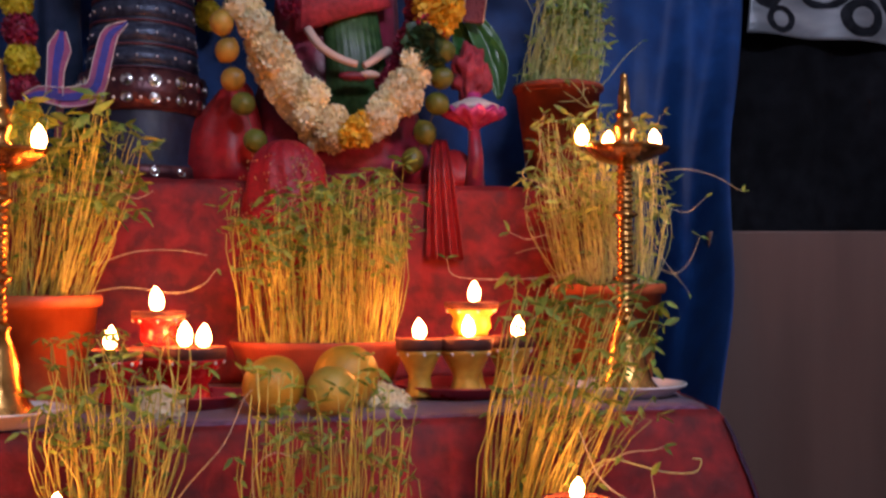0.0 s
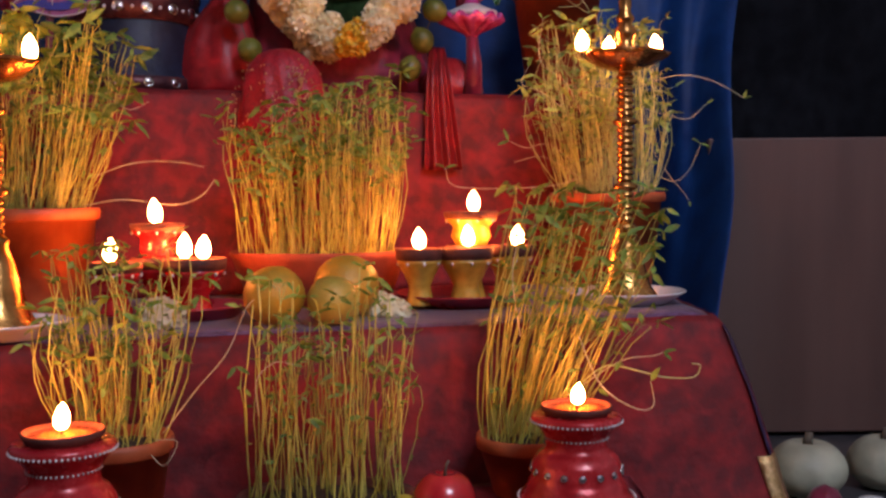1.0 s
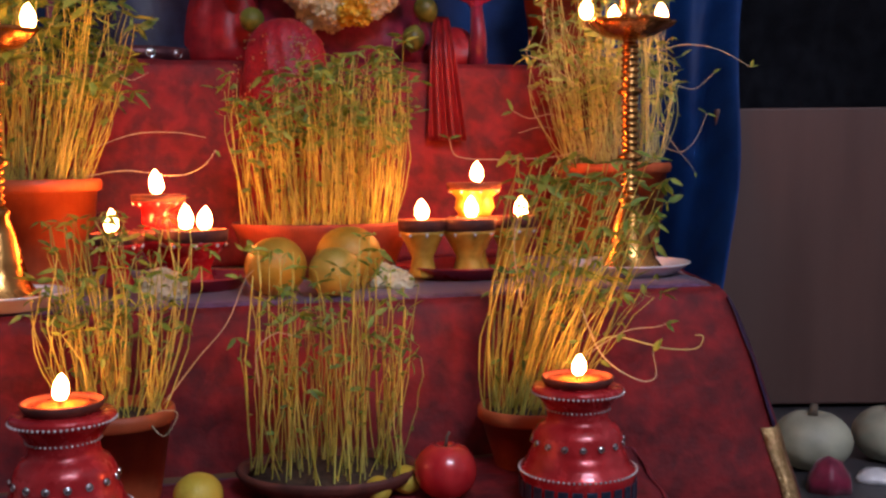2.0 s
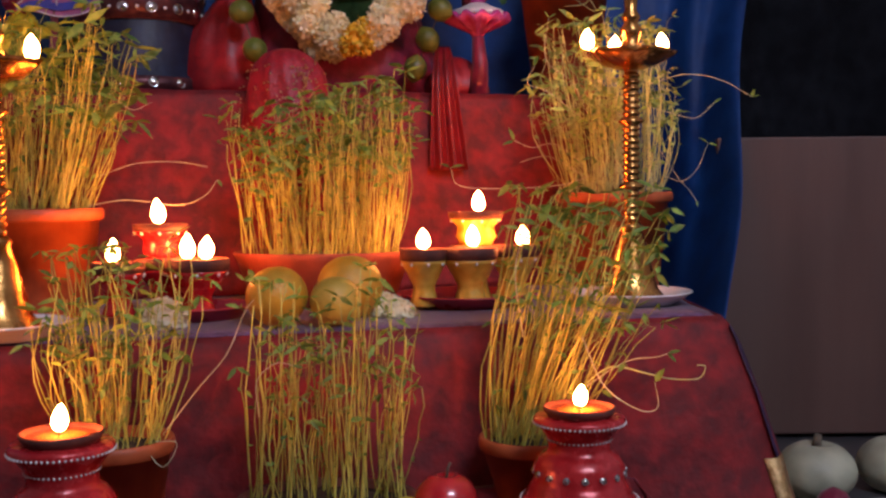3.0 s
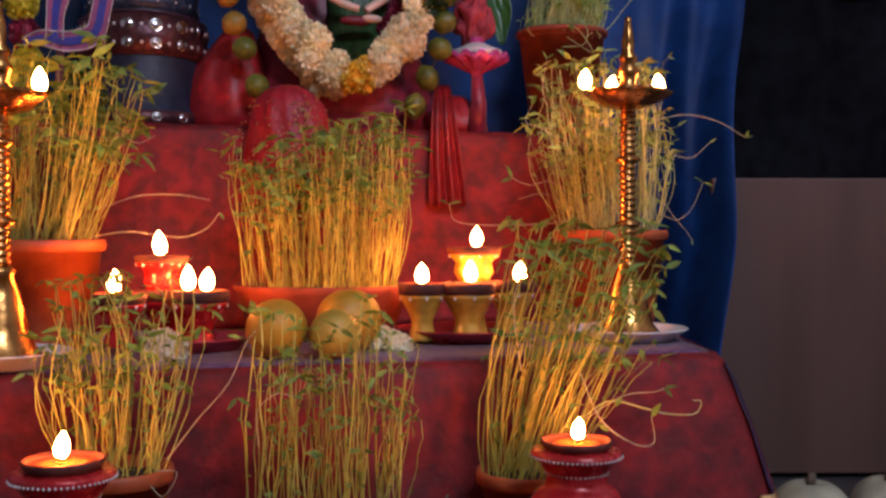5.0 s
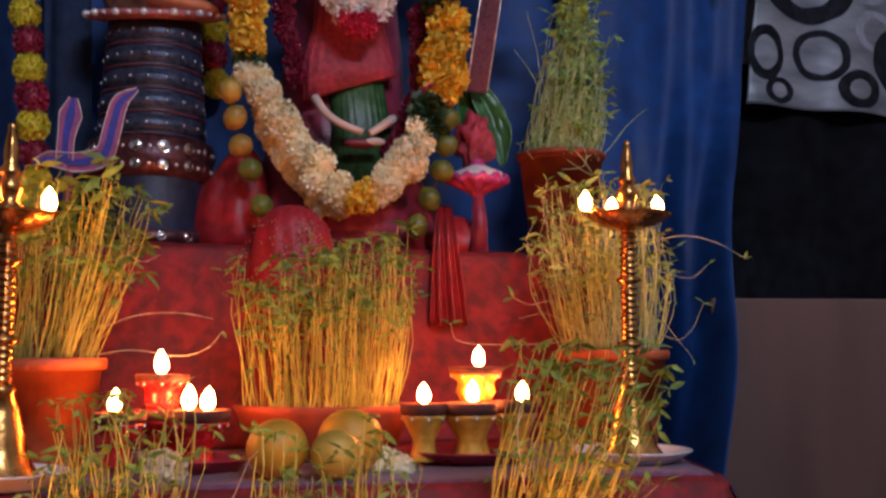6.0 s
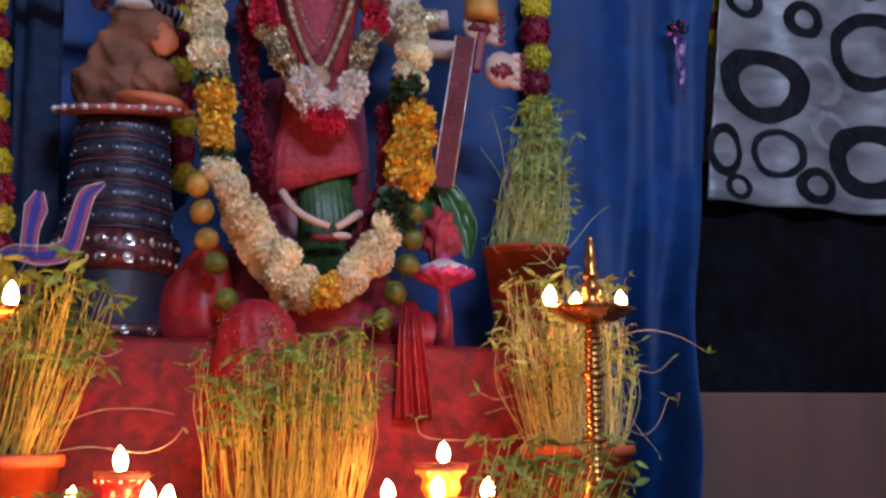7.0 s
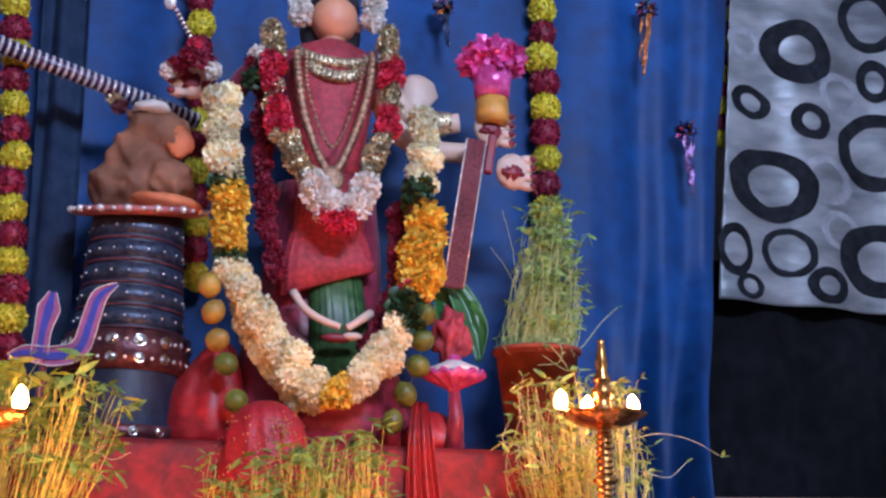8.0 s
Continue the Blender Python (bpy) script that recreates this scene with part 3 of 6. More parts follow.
def sprouts(parent, r, z0, n, height, vary, spread, lean, seed, leaf=0.022, stem_r=0.00074, stem_mat=None, leaf_mat=None, extra=0.5, bow=0.02, side_lean=0.0, squash=1.0, mid=0.35, tilt=0.0, dome=0.0):
    """A stand of seedlings rising from a disc of soil: thin bowed stems with paired leaves on top and small ones below."""
    rng = random.Random(seed)
    sv, sf, lv, lf = [], [], [], []

    def add_leaf(p, out, ln, w):
        up = Vector((rng.uniform(-1, 1), rng.uniform(-1, 1), 0.6))
        v, f = leaf_points(p, out, up, ln, w)
        b = len(lv)
        lv.extend(v)
        lf.extend([tuple(b + k for k in q) for q in f])

    for k in range(n):
        a, q = rng.uniform(0, 2 * math.pi), math.sqrt(rng.uniform(0, 1))
        ux, uy = math.cos(a) * q, math.sin(a) * q
        base = Vector((ux * r, uy * r * squash, z0))
        h = height * 1.03 * (1 - vary * rng.random() ** 1.15) * (1.12 if rng.random() < 0.06 else 1) * (1 + tilt * ux) * (1 - dome * q * q)
        loose = 1.8 if rng.random() < 0.12 else 1.0
        tip = base + Vector((ux * spread + lean[0] + rng.gauss(0, 0.012) + side_lean * ux, uy * spread + lean[1] + rng.gauss(0, 0.012), h))
        b1 = Vector((rng.gauss(0, bow * loose), rng.gauss(0, bow * loose), 0))
        pts = []
        for i in range(8):
            t = i / 7
            p = base.lerp(tip, t) + b1 * math.sin(math.pi * t) + Vector((lean[0], lean[1], 0)) * (t * t - t) * 0.4
            p += Vector((noise.noise((k * 1.7, t * 4.0, seed)), noise.noise((k * 1.7, t * 4.0, seed + 9)), 0)) * 0.010 * t
            pts.append(p)
        nod = rng.uniform(0.006, 0.022)
        na = rng.uniform(0, 6.28)
        pts.append(pts[-1] + Vector((math.cos(na) * nod, math.sin(na) * nod, rng.uniform(-0.002, 0.006))))
        rr = stem_r * rng.uniform(0.75, 1.25)
        b = len(sv)
        for i, p in enumerate(pts):
            t = i / (len(pts) - 1)
            w = rr * (1.15 - 0.4 * t)
            for c in range(4):
                sv.append(p + Vector((math.cos(c * 1.5708) * w, math.sin(c * 1.5708) * w, 0)))
        for i in range(len(pts) - 1):
            for c in range(4):
                sf.append((b + i * 4 + c, b + i * 4 + (c + 1) % 4, b + i * 4 + 4 + (c + 1) % 4, b + i * 4 + 4 + c))
        top = pts[-1]
        for j in range(rng.choice((2, 2, 3, 4))):
            la = na + j * 3.14 / 1.3 + rng.uniform(-0.6, 0.6)
            out = Vector((math.cos(la), math.sin(la), rng.uniform(-0.9, 0.7))).normalized()
            ln = leaf * rng.uniform(0.45, 1.1)
            add_leaf(top, out, ln * 1.15, ln * rng.uniform(0.13, 0.21))
        for j in range(4):
            if rng.random() < extra:
                i = rng.randint(2, 7) if rng.random() < mid else rng.randint(5, 7)
                la = rng.uniform(0, 6.28)
                out = Vector((math.cos(la), math.sin(la), rng.uniform(-1.2, 0.6))).normalized()
                ln = leaf * rng.uniform(0.3, 0.7)
                add_leaf(pts[i], out, ln, ln * rng.uniform(0.16, 0.28))
    st = raw("stem_growth", sv, sf, stem_mat or M_STEM, parent, "thin yellow-green sprout stems")
    lo = raw("foliage", lv, lf, leaf_mat or M_LEAF, parent, "small pointed green seedling leaves")
    st["kind"] = lo["kind"] = "stuff"


def tendril(parent, points, r=0.0013, mat=None, leaves=()):
    """A loose wandering shoot with its own leaves."""
    pts = curve(points, 30)
    part("tendril", tube(pts, r * 0.65, 5, taper=(1.0, 0.6)), mat or M_TENDRIL, parent)
    bm = bmesh.new()
    for (dx, dy, dz, ln) in leaves:
        v, f = leaf_points(pts[-1], Vector((dx, dy, dz)).normalized(), Vector((0.1, -0.5, 1)), ln, ln * 0.24)
        vs = [bm.verts.new(q) for q in v]
        for q in f:
            bm.faces.new([vs[i] for i in q]).smooth = True
    if leaves:
        part("leaf", bm, M_LEAF, parent)


def pot_profile(r, rb, h, lip=0.018, wall=0.005):
    return [(0.0, 0.0), (rb, 0.0), (rb + 0.002, 0.004), (r * 0.93, h - lip), (r * 0.935, h - lip - 0.001), (r, h - lip + 0.002), (r * 1.015, h - lip * 0.4), (r, h - 0.002), (r - 0.002, h),
            (r - wall, h - 0.001), (r - wall - 0.002, h - 0.018), (0.0, h - 0.019)]


def potted(at, r, rb, h, label, seed, lip=0.018, mat=None):
    t = thing("potted_sprouts", at, label, "potted plant", "potted sprouts")
    part("pot", lathe(pot_profile(r, rb, h, lip), 40, wobble=0.01, seed=seed), mat or M_TERRA, t)
    soil = lathe([(r - 0.007, h - 0.014), (r * 0.7, h - 0.010), (r * 0.3, h - 0.007), (0.0, h - 0.008)], 28, wobble=0.02, seed=seed + 2)
    part("soil", soil, M_SOIL, t)
    return t


p = potted(place(-0.588, 0.30, TABLE_Z), 0.088, 0.066, 0.157, "orange terracotta pot of tall leaning sprouts on the red cloth", 11)
sprouts(p, 0.080, 0.145, 170, 0.262, 0.50, 0.045, (0.030, 0.0), 11, leaf=0.032, extra=0.5, bow=0.012)
tendril(p, [(0.08, -0.03, 0.16), (0.14, -0.04, 0.168), (0.21, -0.04, 0.160), (0.25, -0.05, 0.172), (0.27, -0.05, 0.195)], 0.0012, leaves=[(0.6, -0.3, -0.8, 0.012)])
tendril(p, [(0.08, 0.0, 0.20), (0.14, 0.0, 0.22), (0.20, 0.0, 0.222), (0.24, 0.02, 0.215)], 0.0009)
tendril(p, [(0.09, 0.02, 0.33), (0.13, 0.02, 0.30), (0.16, 0.02, 0.31)], 0.0009)

p = potted(place(0.297, 0.415, TABLE_Z), 0.102, 0.076, 0.172, "orange terracotta pot of untidy sprouts behind the brass lamp", 12)
sprouts(p, 0.092, 0.168, 200, 0.295, 0.60, 0.03, (-0.012, 0.0), 12, leaf=0.027, extra=0.8, bow=0.013, stem_mat=M_STEMPALE, leaf_mat=M_LEAFPALE, mid=0.6)
tendril(p, [(0.06, -0.02, 0.36), (0.12, -0.03, 0.375), (0.18, -0.03, 0.365), (0.235, -0.03, 0.335)], 0.0013, leaves=[(0.6, -0.2, 0.2, 0.014), (0.2, -0.3, 0.9, 0.014)])
tendril(p, [(0.06, -0.02, 0.32), (0.11, -0.02, 0.305), (0.14, -0.03, 0.30), (0.17, -0.03, 0.325)], 0.0010, leaves=[(0.5, 0, 0.4, 0.016)])
tendril(p, [(-0.05, -0.05, 0.20), (-0.10, -0.05, 0.185), (-0.20, -0.06, 0.18), (-0.275, -0.06, 0.186), (-0.290, -0.06, 0.217)], 0.0013, leaves=[(-0.8, -0.2, 0.45, 0.020), (0.8, -0.2, 0.25, 0.024)])
tendril(p, [(-0.06, -0.05, 0.22), (-0.11, -0.06, 0.255), (-0.15, -0.06, 0.25), (-0.18, -0.06, 0.262)], 0.0011, leaves=[(-0.8, -0.2, -0.2, 0.022), (-0.3, -0.2, 0.9, 0.024)])
tendril(p, [(-0.06, -0.05, 0.20), (-0.10, -0.06, 0.225), (-0.13, -0.06, 0.235), (-0.17, -0.06, 0.225)], 0.0010)
tendril(p, [(-0.06, -0.04, 0.30), (-0.12, -0.05, 0.345), (-0.155, -0.05, 0.36), (-0.145, -0.05, 0.39)], 0.0011, leaves=[(0.3, -0.2, 0.9, 0.020)])
tendril(p, [(-0.05, -0.05, 0.30), (-0.08, -0.06, 0.36), (-0.125, -0.06, 0.40), (-0.120, -0.06, 0.47)], 0.0011, leaves=[(0.6, -0.2, 0.4, 0.016), (-0.4, -0.2, 0.8, 0.014)])
tendril(p, [(0.08, -0.04, 0.20), (0.11, -0.05, 0.19), (0.135, -0.05, 0.21), (0.155, -0.05, 0.255)], 0.0010, leaves=[(-0.7, -0.2, 0.5, 0.020), (0.8, -0.2, -0.2, 0.018)])
tendril(p, [(0.07, -0.04, 0.25), (0.10, -0.05, 0.20), (0.125, -0.05, 0.17), (0.135, -0.05, 0.155)], 0.0009, leaves=[(0.2, -0.2, -0.9, 0.010)])

p = potted(place(0.237, 0.68, PLAT_Z), 0.092, 0.058, 0.218, "tall dark terracotta pot of pale upright sprouts beside the idol", 13, lip=0.012, mat=M_TERRADARK)
sprouts(p, 0.084, 0.195, 270, 0.375, 0.80, -0.030, (0.036, 0.0), 13, leaf=0.028, stem_r=0.00075, stem_mat=M_STEMPALE, leaf_mat=M_LEAFPALE, extra=0.8, bow=0.016, mid=0.6, dome=0.50)
tendril(p, [(0.05, -0.03, 0.19), (0.09, -0.04, 0.22), (0.13, -0.04, 0.27), (0.165, -0.04, 0.302)], 0.0016, M_STEMPALE, leaves=[(0.8, 0, 0.4, 0.014)])
tendril(p, [(0.0, -0.06, 0.22), (-0.045, -0.07, 0.36), (-0.055, -0.07, 0.42), (-0.075, -0.07, 0.50)], 0.0011, M_STEMPALE)
tendril(p, [(-0.02, -0.06, 0.25), (-0.06, -0.07, 0.36), (-0.10, -0.07, 0.42)], 0.0011, M_STEMPALE)
tendril(p, [(0.0, -0.08, 0.23), (0.03, -0.095, 0.195), (0.05, -0.095, 0.16), (0.0, -0.10, 0.19)], 0.0016, M_STEMPALE)
tendril(p, [(0.03, -0.08, 0.23), (0.04, -0.095, 0.20), (0.03, -0.10, 0.175), (-0.01, -0.10, 0.17)], 0.0016, M_STEMPALE)

# sprouts in shallow bowls
def bowl_sprouts(at, r, h, label, seed, mat):
    t = thing("sprout_bowl", at, label, "potted plant", "potted sprouts")
    part("bowl", lathe([(0, 0), (r * 0.72, 0), (r * 0.80, 0.006), (r * 0.98, h - 0.012), (r * 1.02, h - 0.004), (r, h), (r - 0.008, h - 0.002), (r - 0.012, h - 0.014), (0, h - 0.016)], 44, wobble=0.015, seed=seed, squash=0.78), mat, t)
    part("soil", lathe([(r - 0.010, h - 0.010), (r * 0.6, h - 0.006), (0.0, h - 0.004)], 28, wobble=0.03, seed=seed, squash=0.78), M_SOIL, t)
    return t


p = bowl_sprouts(place(-0.195, 0.33, TABLE_Z), 0.140, 0.085, "shallow terracotta bowl of dense upright sprouts on the red cloth", 21, M_TERRADARK)
sprouts(p, 0.126, 0.078, 240, 0.243, 0.50, 0.018, (0.0, 0.0), 21, leaf=0.025, extra=0.6, bow=0.007, squash=0.75, mid=0.45, tilt=0.13)
p = bowl_sprouts(place(-0.135, -0.16, STEP_Z), 0.103, 0.030, "low clay tray of tall dense sprouts on the front bench", 22, M_CLAY)
sprouts(p, 0.094, 0.024, 98, 0.246, 0.62, 0.004, (0.004, 0.0), 22, leaf=0.019, extra=0.6, bow=0.006, squash=0.7, mid=0.85)
tendril(p, [(-0.07, -0.04, 0.13), (-0.07, -0.05, 0.17), (-0.05, -0.05, 0.19), (-0.03, -0.05, 0.188)], 0.0010, leaves=[(0.9, -0.2, -0.1, 0.012)])

p = potted(place(-0.366, -0.125, STEP_Z), 0.062, 0.043, 0.106, "small terracotta pot of leafy sprouts on the front bench", 14)
sprouts(p, 0.054, 0.094, 92, 0.222, 0.60, 0.034, (-0.004, 0.012), 34, leaf=0.020, extra=0.7, bow=0.01, mid=0.8)
tendril(p, [(0.06, -0.03, 0.115), (0.10, -0.04, 0.165), (0.135, -0.05, 0.205), (0.155, -0.05, 0.250), (0.165, -0.05, 0.262)], 0.0011)
tendril(p, [(0.04, -0.03, 0.10), (0.065, -0.05, 0.085), (0.08, -0.05, 0.110), (0.060, -0.06, 0.115)], 0.0010)

p = potted(place(0.102, -0.125, STEP_Z), 0.063, 0.040, 0.076, "terracotta pot of tall sprouts leaning out over the bench", 15)
sprouts(p, 0.056, 0.064, 120, 0.305, 0.55, 0.040, (0.070, 0.0), 15, leaf=0.024, extra=0.6, bow=0.010, mid=0.5)
tendril(p, [(0.060, -0.03, 0.14), (0.093, -0.04, 0.165), (0.136, -0.05, 0.158), (0.161, -0.05, 0.152), (0.194, -0.05, 0.152), (0.202, -0.05, 0.166), (0.192, -0.05, 0.168)], 0.0016, M_STEMPALE)
tendril(p, [(0.050, -0.03, 0.13), (0.108, -0.04, 0.17), (0.146, -0.05, 0.178), (0.158, -0.05, 0.182)], 0.0010, leaves=[(0.8, -0.2, 0.3, 0.016), (0.6, -0.2, -0.5, 0.014)])
tendril(p, [(0.060, -0.03, 0.20), (0.083, -0.05, 0.145), (0.121, -0.06, 0.118), (0.144, -0.06, 0.120), (0.141, -0.06, 0.150)], 0.0013, leaves=[(0.4, -0.2, 0.8, 0.020)])
tendril(p, [(-0.010, -0.03, 0.20), (-0.020, -0.05, 0.27), (-0.014, -0.05, 0.31), (0.008, -0.05, 0.335)], 0.0013, leaves=[(-0.9, -0.2, 0.3, 0.030), (0.4, -0.2, 0.9, 0.030), (-0.4, -0.2, -0.5, 0.020)])


# ---------------------------------------------------------------- flames, lamps, diyas
def flame_mesh(mat, h=0.028, r=0.0092):
    prof = [(0.0, 0.0), (r * 0.50, h * 0.03), (r * 0.82, h * 0.12), (r, h * 0.30), (r * 0.97, h * 0.46), (r * 0.82, h * 0.64), (r * 0.58, h * 0.79), (r * 0.32, h * 0.91), (r * 0.12, h * 0.98), (0.0, h)]
    bm = lathe(prof, 12)
    me = bpy.data.meshes.new("flame")
    bm.to_mesh(me)
    bm.free()
    me.materials.append(mat)
    return me


FLAME, STAND_FLAME = flame_mesh(M_FLAME), flame_mesh(M_STANDFLAME)
bm = tube([(0, 0, -0.004), (0.0005, 0, 0.002), (0.001, 0, 0.005)], 0.0016, 6)
WICK = bpy.data.meshes.new("wick")
bm.to_mesh(WICK)
bm.free()
WICK.materials.append(M_WICK)


FLICKER = random.Random(17)


def flame(parent, at, k=1.1, mesh=None):
    lean = FLICKER.uniform(-7, 7)
    k *= FLICKER.uniform(0.92, 1.06)
    piece("wick", WICK, parent, at)
    f = piece("flame", mesh or FLAME, parent, (at[0], at[1], at[2] + 0.003), (FLICKER.uniform(-4, 4), lean, 0), (k * 0.98, k, k * FLICKER.uniform(0.92, 1.1)))
    f["label"] = "bright burning flame"


def brass_lamp(at, h, dish_r, wicks, label):
    """A tall oil lamp: bell foot, ringed stem, lobed dish, finial."""
    t = thing("brass_oil_lamp", at, label, "oil lamp", "brass oil lamps")
    hd = h - 0.135
    foot = [(0, 0), (0.050, 0), (0.052, 0.004), (0.048, 0.010), (0.040, 0.020), (0.033, 0.045), (0.024, 0.085), (0.016, 0.105), (0.020, 0.112), (0.012, 0.120)]
    part("foot", lathe(foot, 36), M_BRASS, t)
    stem, z, k = [(0.011, 0.112)], 0.120, 0
    while z < hd - 0.02:
        stem += [(0.0105, z), (0.0135, z + 0.003), (0.0135, z + 0.005), (0.0105, z + 0.008)]
        if k % 9 == 4:
            stem += [(0.0105, z + 0.009), (0.019, z + 0.014), (0.019, z + 0.018), (0.0105, z + 0.023)]
            z += 0.014
        z += 0.0095
        k += 1
    stem += [(0.011, hd - 0.008), (0.02, hd)]
    part("stem", lathe(stem, 24), M_BRASS, t)
    bm = bmesh.new()
    seg, rings = 60, []
    for r, z in ((0.008, hd - 0.012), (0.020, hd - 0.010), (0.040, hd - 0.004), (0.92, hd + 0.010), (1.0, hd + 0.016), (0.97, hd + 0.018), (0.88, hd + 0.012), (0.3, hd + 0.004), (0.006, hd + 0.004)):
        ring = []
        for i in range(seg):
            a = 2 * math.pi * i / seg
            rr = r if r < 0.05 else r * dish_r * (1 + 0.14 * max(0, math.cos(5 * (a + 1.25))) ** 3 - 0.05)
            ring.append(bm.verts.new((rr * math.cos(a), rr * math.sin(a), z)))
        rings.append(ring)
    for a, b in zip(rings, rings[1:]):
        for i in range(seg):
            bm.faces.new((a[i], a[(i + 1) % seg], b[(i + 1) % seg], b[i])).smooth = True
    part("dish", bm, M_BRASS, t)
    z = hd
    fin = [(0.012, z), (0.013, z + 0.014), (0.018, z + 0.020), (0.018, z + 0.024), (0.011, z + 0.030), (0.015, z + 0.042), (0.017, z + 0.050), (0.010, z + 0.060), (0.014, z + 0.066), (0.014, z + 0.070),
           (0.009, z + 0.078), (0.010, z + 0.092), (0.008, z + 0.108), (0.005, z + 0.124), (0.006, z + 0.129), (0.0, z + 0.135)]
    part("finial", lathe(fin, 24), M_BRASS, t)
    part("oil", lathe([(0.012, hd + 0.009), (dish_r * 0.72, hd + 0.009), (0.012, hd + 0.0092)], 30), M_OIL, t)
    for x, y in wicks:
        flame(t, (x, y, hd + 0.018))
    return t


def steel_plate(at, r, label, mat, squash=1.0, category="plate"):
    ob = part("plate", lathe([(0, 0.003), (r * 0.62, 0.003), (r * 0.64, 0.0), (r * 0.72, 0.0), (r * 0.78, 0.004), (r * 0.97, 0.017), (r, 0.019), (r * 0.985, 0.0205), (r * 0.95, 0.0185), (r * 0.76, 0.0065), (r * 0.70, 0.005), (0, 0.005)], 48, squash=squash), mat)
    ob.location = at
    return tagged(ob, label, category, "plates")


steel_plate(place(0.278, 0.17, TABLE_Z), 0.100, "white enamel plate under the brass lamp", M_PLATE)
steel_plate(place(-0.552, 0.06, TABLE_Z), 0.085, "white enamel plate under the brass lamp", M_PLATE)
brass_lamp(place(0.283, 0.16, TABLE_Z + 0.006), 0.497, 0.066, [(-0.066, 0.0), (-0.016, 0.060), (0.056, 0.035)], "tall brass oil lamp with three burning wicks on a plate")
brass_lamp(place(-0.560, 0.08, TABLE_Z + 0.006), 0.455, 0.060, [(0.040, 0.030), (-0.05, -0.02)], "tall brass oil lamp with ringed stem and burning wicks")


def bead_ring(parent, r, z, n, size, mat, mesh_name="bead"):
    bm = ball(size, sub=1)
    me = bpy.data.meshes.new(mesh_name)
    bm.to_mesh(me)
    bm.free()
    me.materials.append(mat)
    for i in range(n):
        a = 2 * math.pi * i / n
        piece(mesh_name, me, parent, (r * math.cos(a), r * math.sin(a), z))


def diya_stand(at, label):
    """A tiered red lacquer stand with bead rings and mirror studs, a clay lamp in its top."""
    t = thing("diya_stand", at, label, "oil lamp", "red diya stands")
    prof = [(0, 0), (0.060, 0), (0.064, 0.004), (0.063, 0.030), (0.0645, 0.034), (0.063, 0.040), (0.058, 0.045), (0.055, 0.052), (0.054, 0.056), (0.0525, 0.058), (0.050, 0.064), (0.049, 0.078), (0.046, 0.084),
            (0.041, 0.090), (0.036, 0.093), (0.034, 0.098), (0.0345, 0.102), (0.034, 0.107), (0.037, 0.112), (0.044, 0.121), (0.0495, 0.126), (0.0505, 0.130), (0.048, 0.133), (0.042, 0.134), (0, 0.132)]
    body = part("stand", lathe(prof, 48), M_DIYARED, t)
    bead_ring(body, 0.0500, 0.1265, 60, 0.0017, M_BEAD)
    bead_ring(body, 0.0350, 0.1075, 44, 0.0014, M_BEAD)
    bead_ring(body, 0.0645, 0.0385, 72, 0.0017, M_BEAD)
    bm = lathe([(0, 0.0022), (0.0035, 0.002), (0.0045, 0.001), (0.0052, 0.0025), (0.0058, 0.001), (0.0058, 0)], 14)
    me = bpy.data.meshes.new("mirror_stud")
    bm.to_mesh(me)
    bm.free()
    me.materials.append(M_MIRROR)
    for i in range(16):
        a = 2 * math.pi * i / 16
        m = piece("mirror_stud", me, body, (0.0495 * math.cos(a), 0.0495 * math.sin(a), 0.071), scale=(0.7, 0.7, 1.0))
        m.rotation_euler = (0, radians(84), a)
    bm = box(0.011, 0.0015, 0.020, 0.0005)
    me = bpy.data.meshes.new("mirror_tile")
    bm.to_mesh(me)
    bm.free()
    me.materials.append(M_SILVERFOIL)
    for i in range(26):
        a = 2 * math.pi * i / 26
        m = piece("mirror_tile", me, body, (0.0640 * math.cos(a), 0.0640 * math.sin(a), 0.008))
        m.rotation_euler = (0, 0, a + math.pi / 2)
    lamp = part("clay_lamp", lathe([(0, 0.128), (0.030, 0.130), (0.038, 0.138), (0.040, 0.143), (0.038, 0.1445), (0.034, 0.141), (0.028, 0.136), (0, 0.135)], 36, wobble=0.015), M_CLAY, t)
    part("oil", lathe([(0.0335, 0.1405), (0.02, 0.1407), (0, 0.1407)], 28), M_OIL, lamp)
    flame(lamp, (0.0, -0.006, 0.143), 0.88, STAND_FLAME)
    return t


diya_stand(place(0.145, -0.275, STEP_Z), "tiered red lacquer lamp stand with bead trim, burning diya").scale = (1, 1, 0.965)
diya_stand(place(-0.370, -0.275, STEP_Z - 0.001), "tiered red lacquer lamp stand with bead trim, burning diya").scale = (1, 1, 1.03)


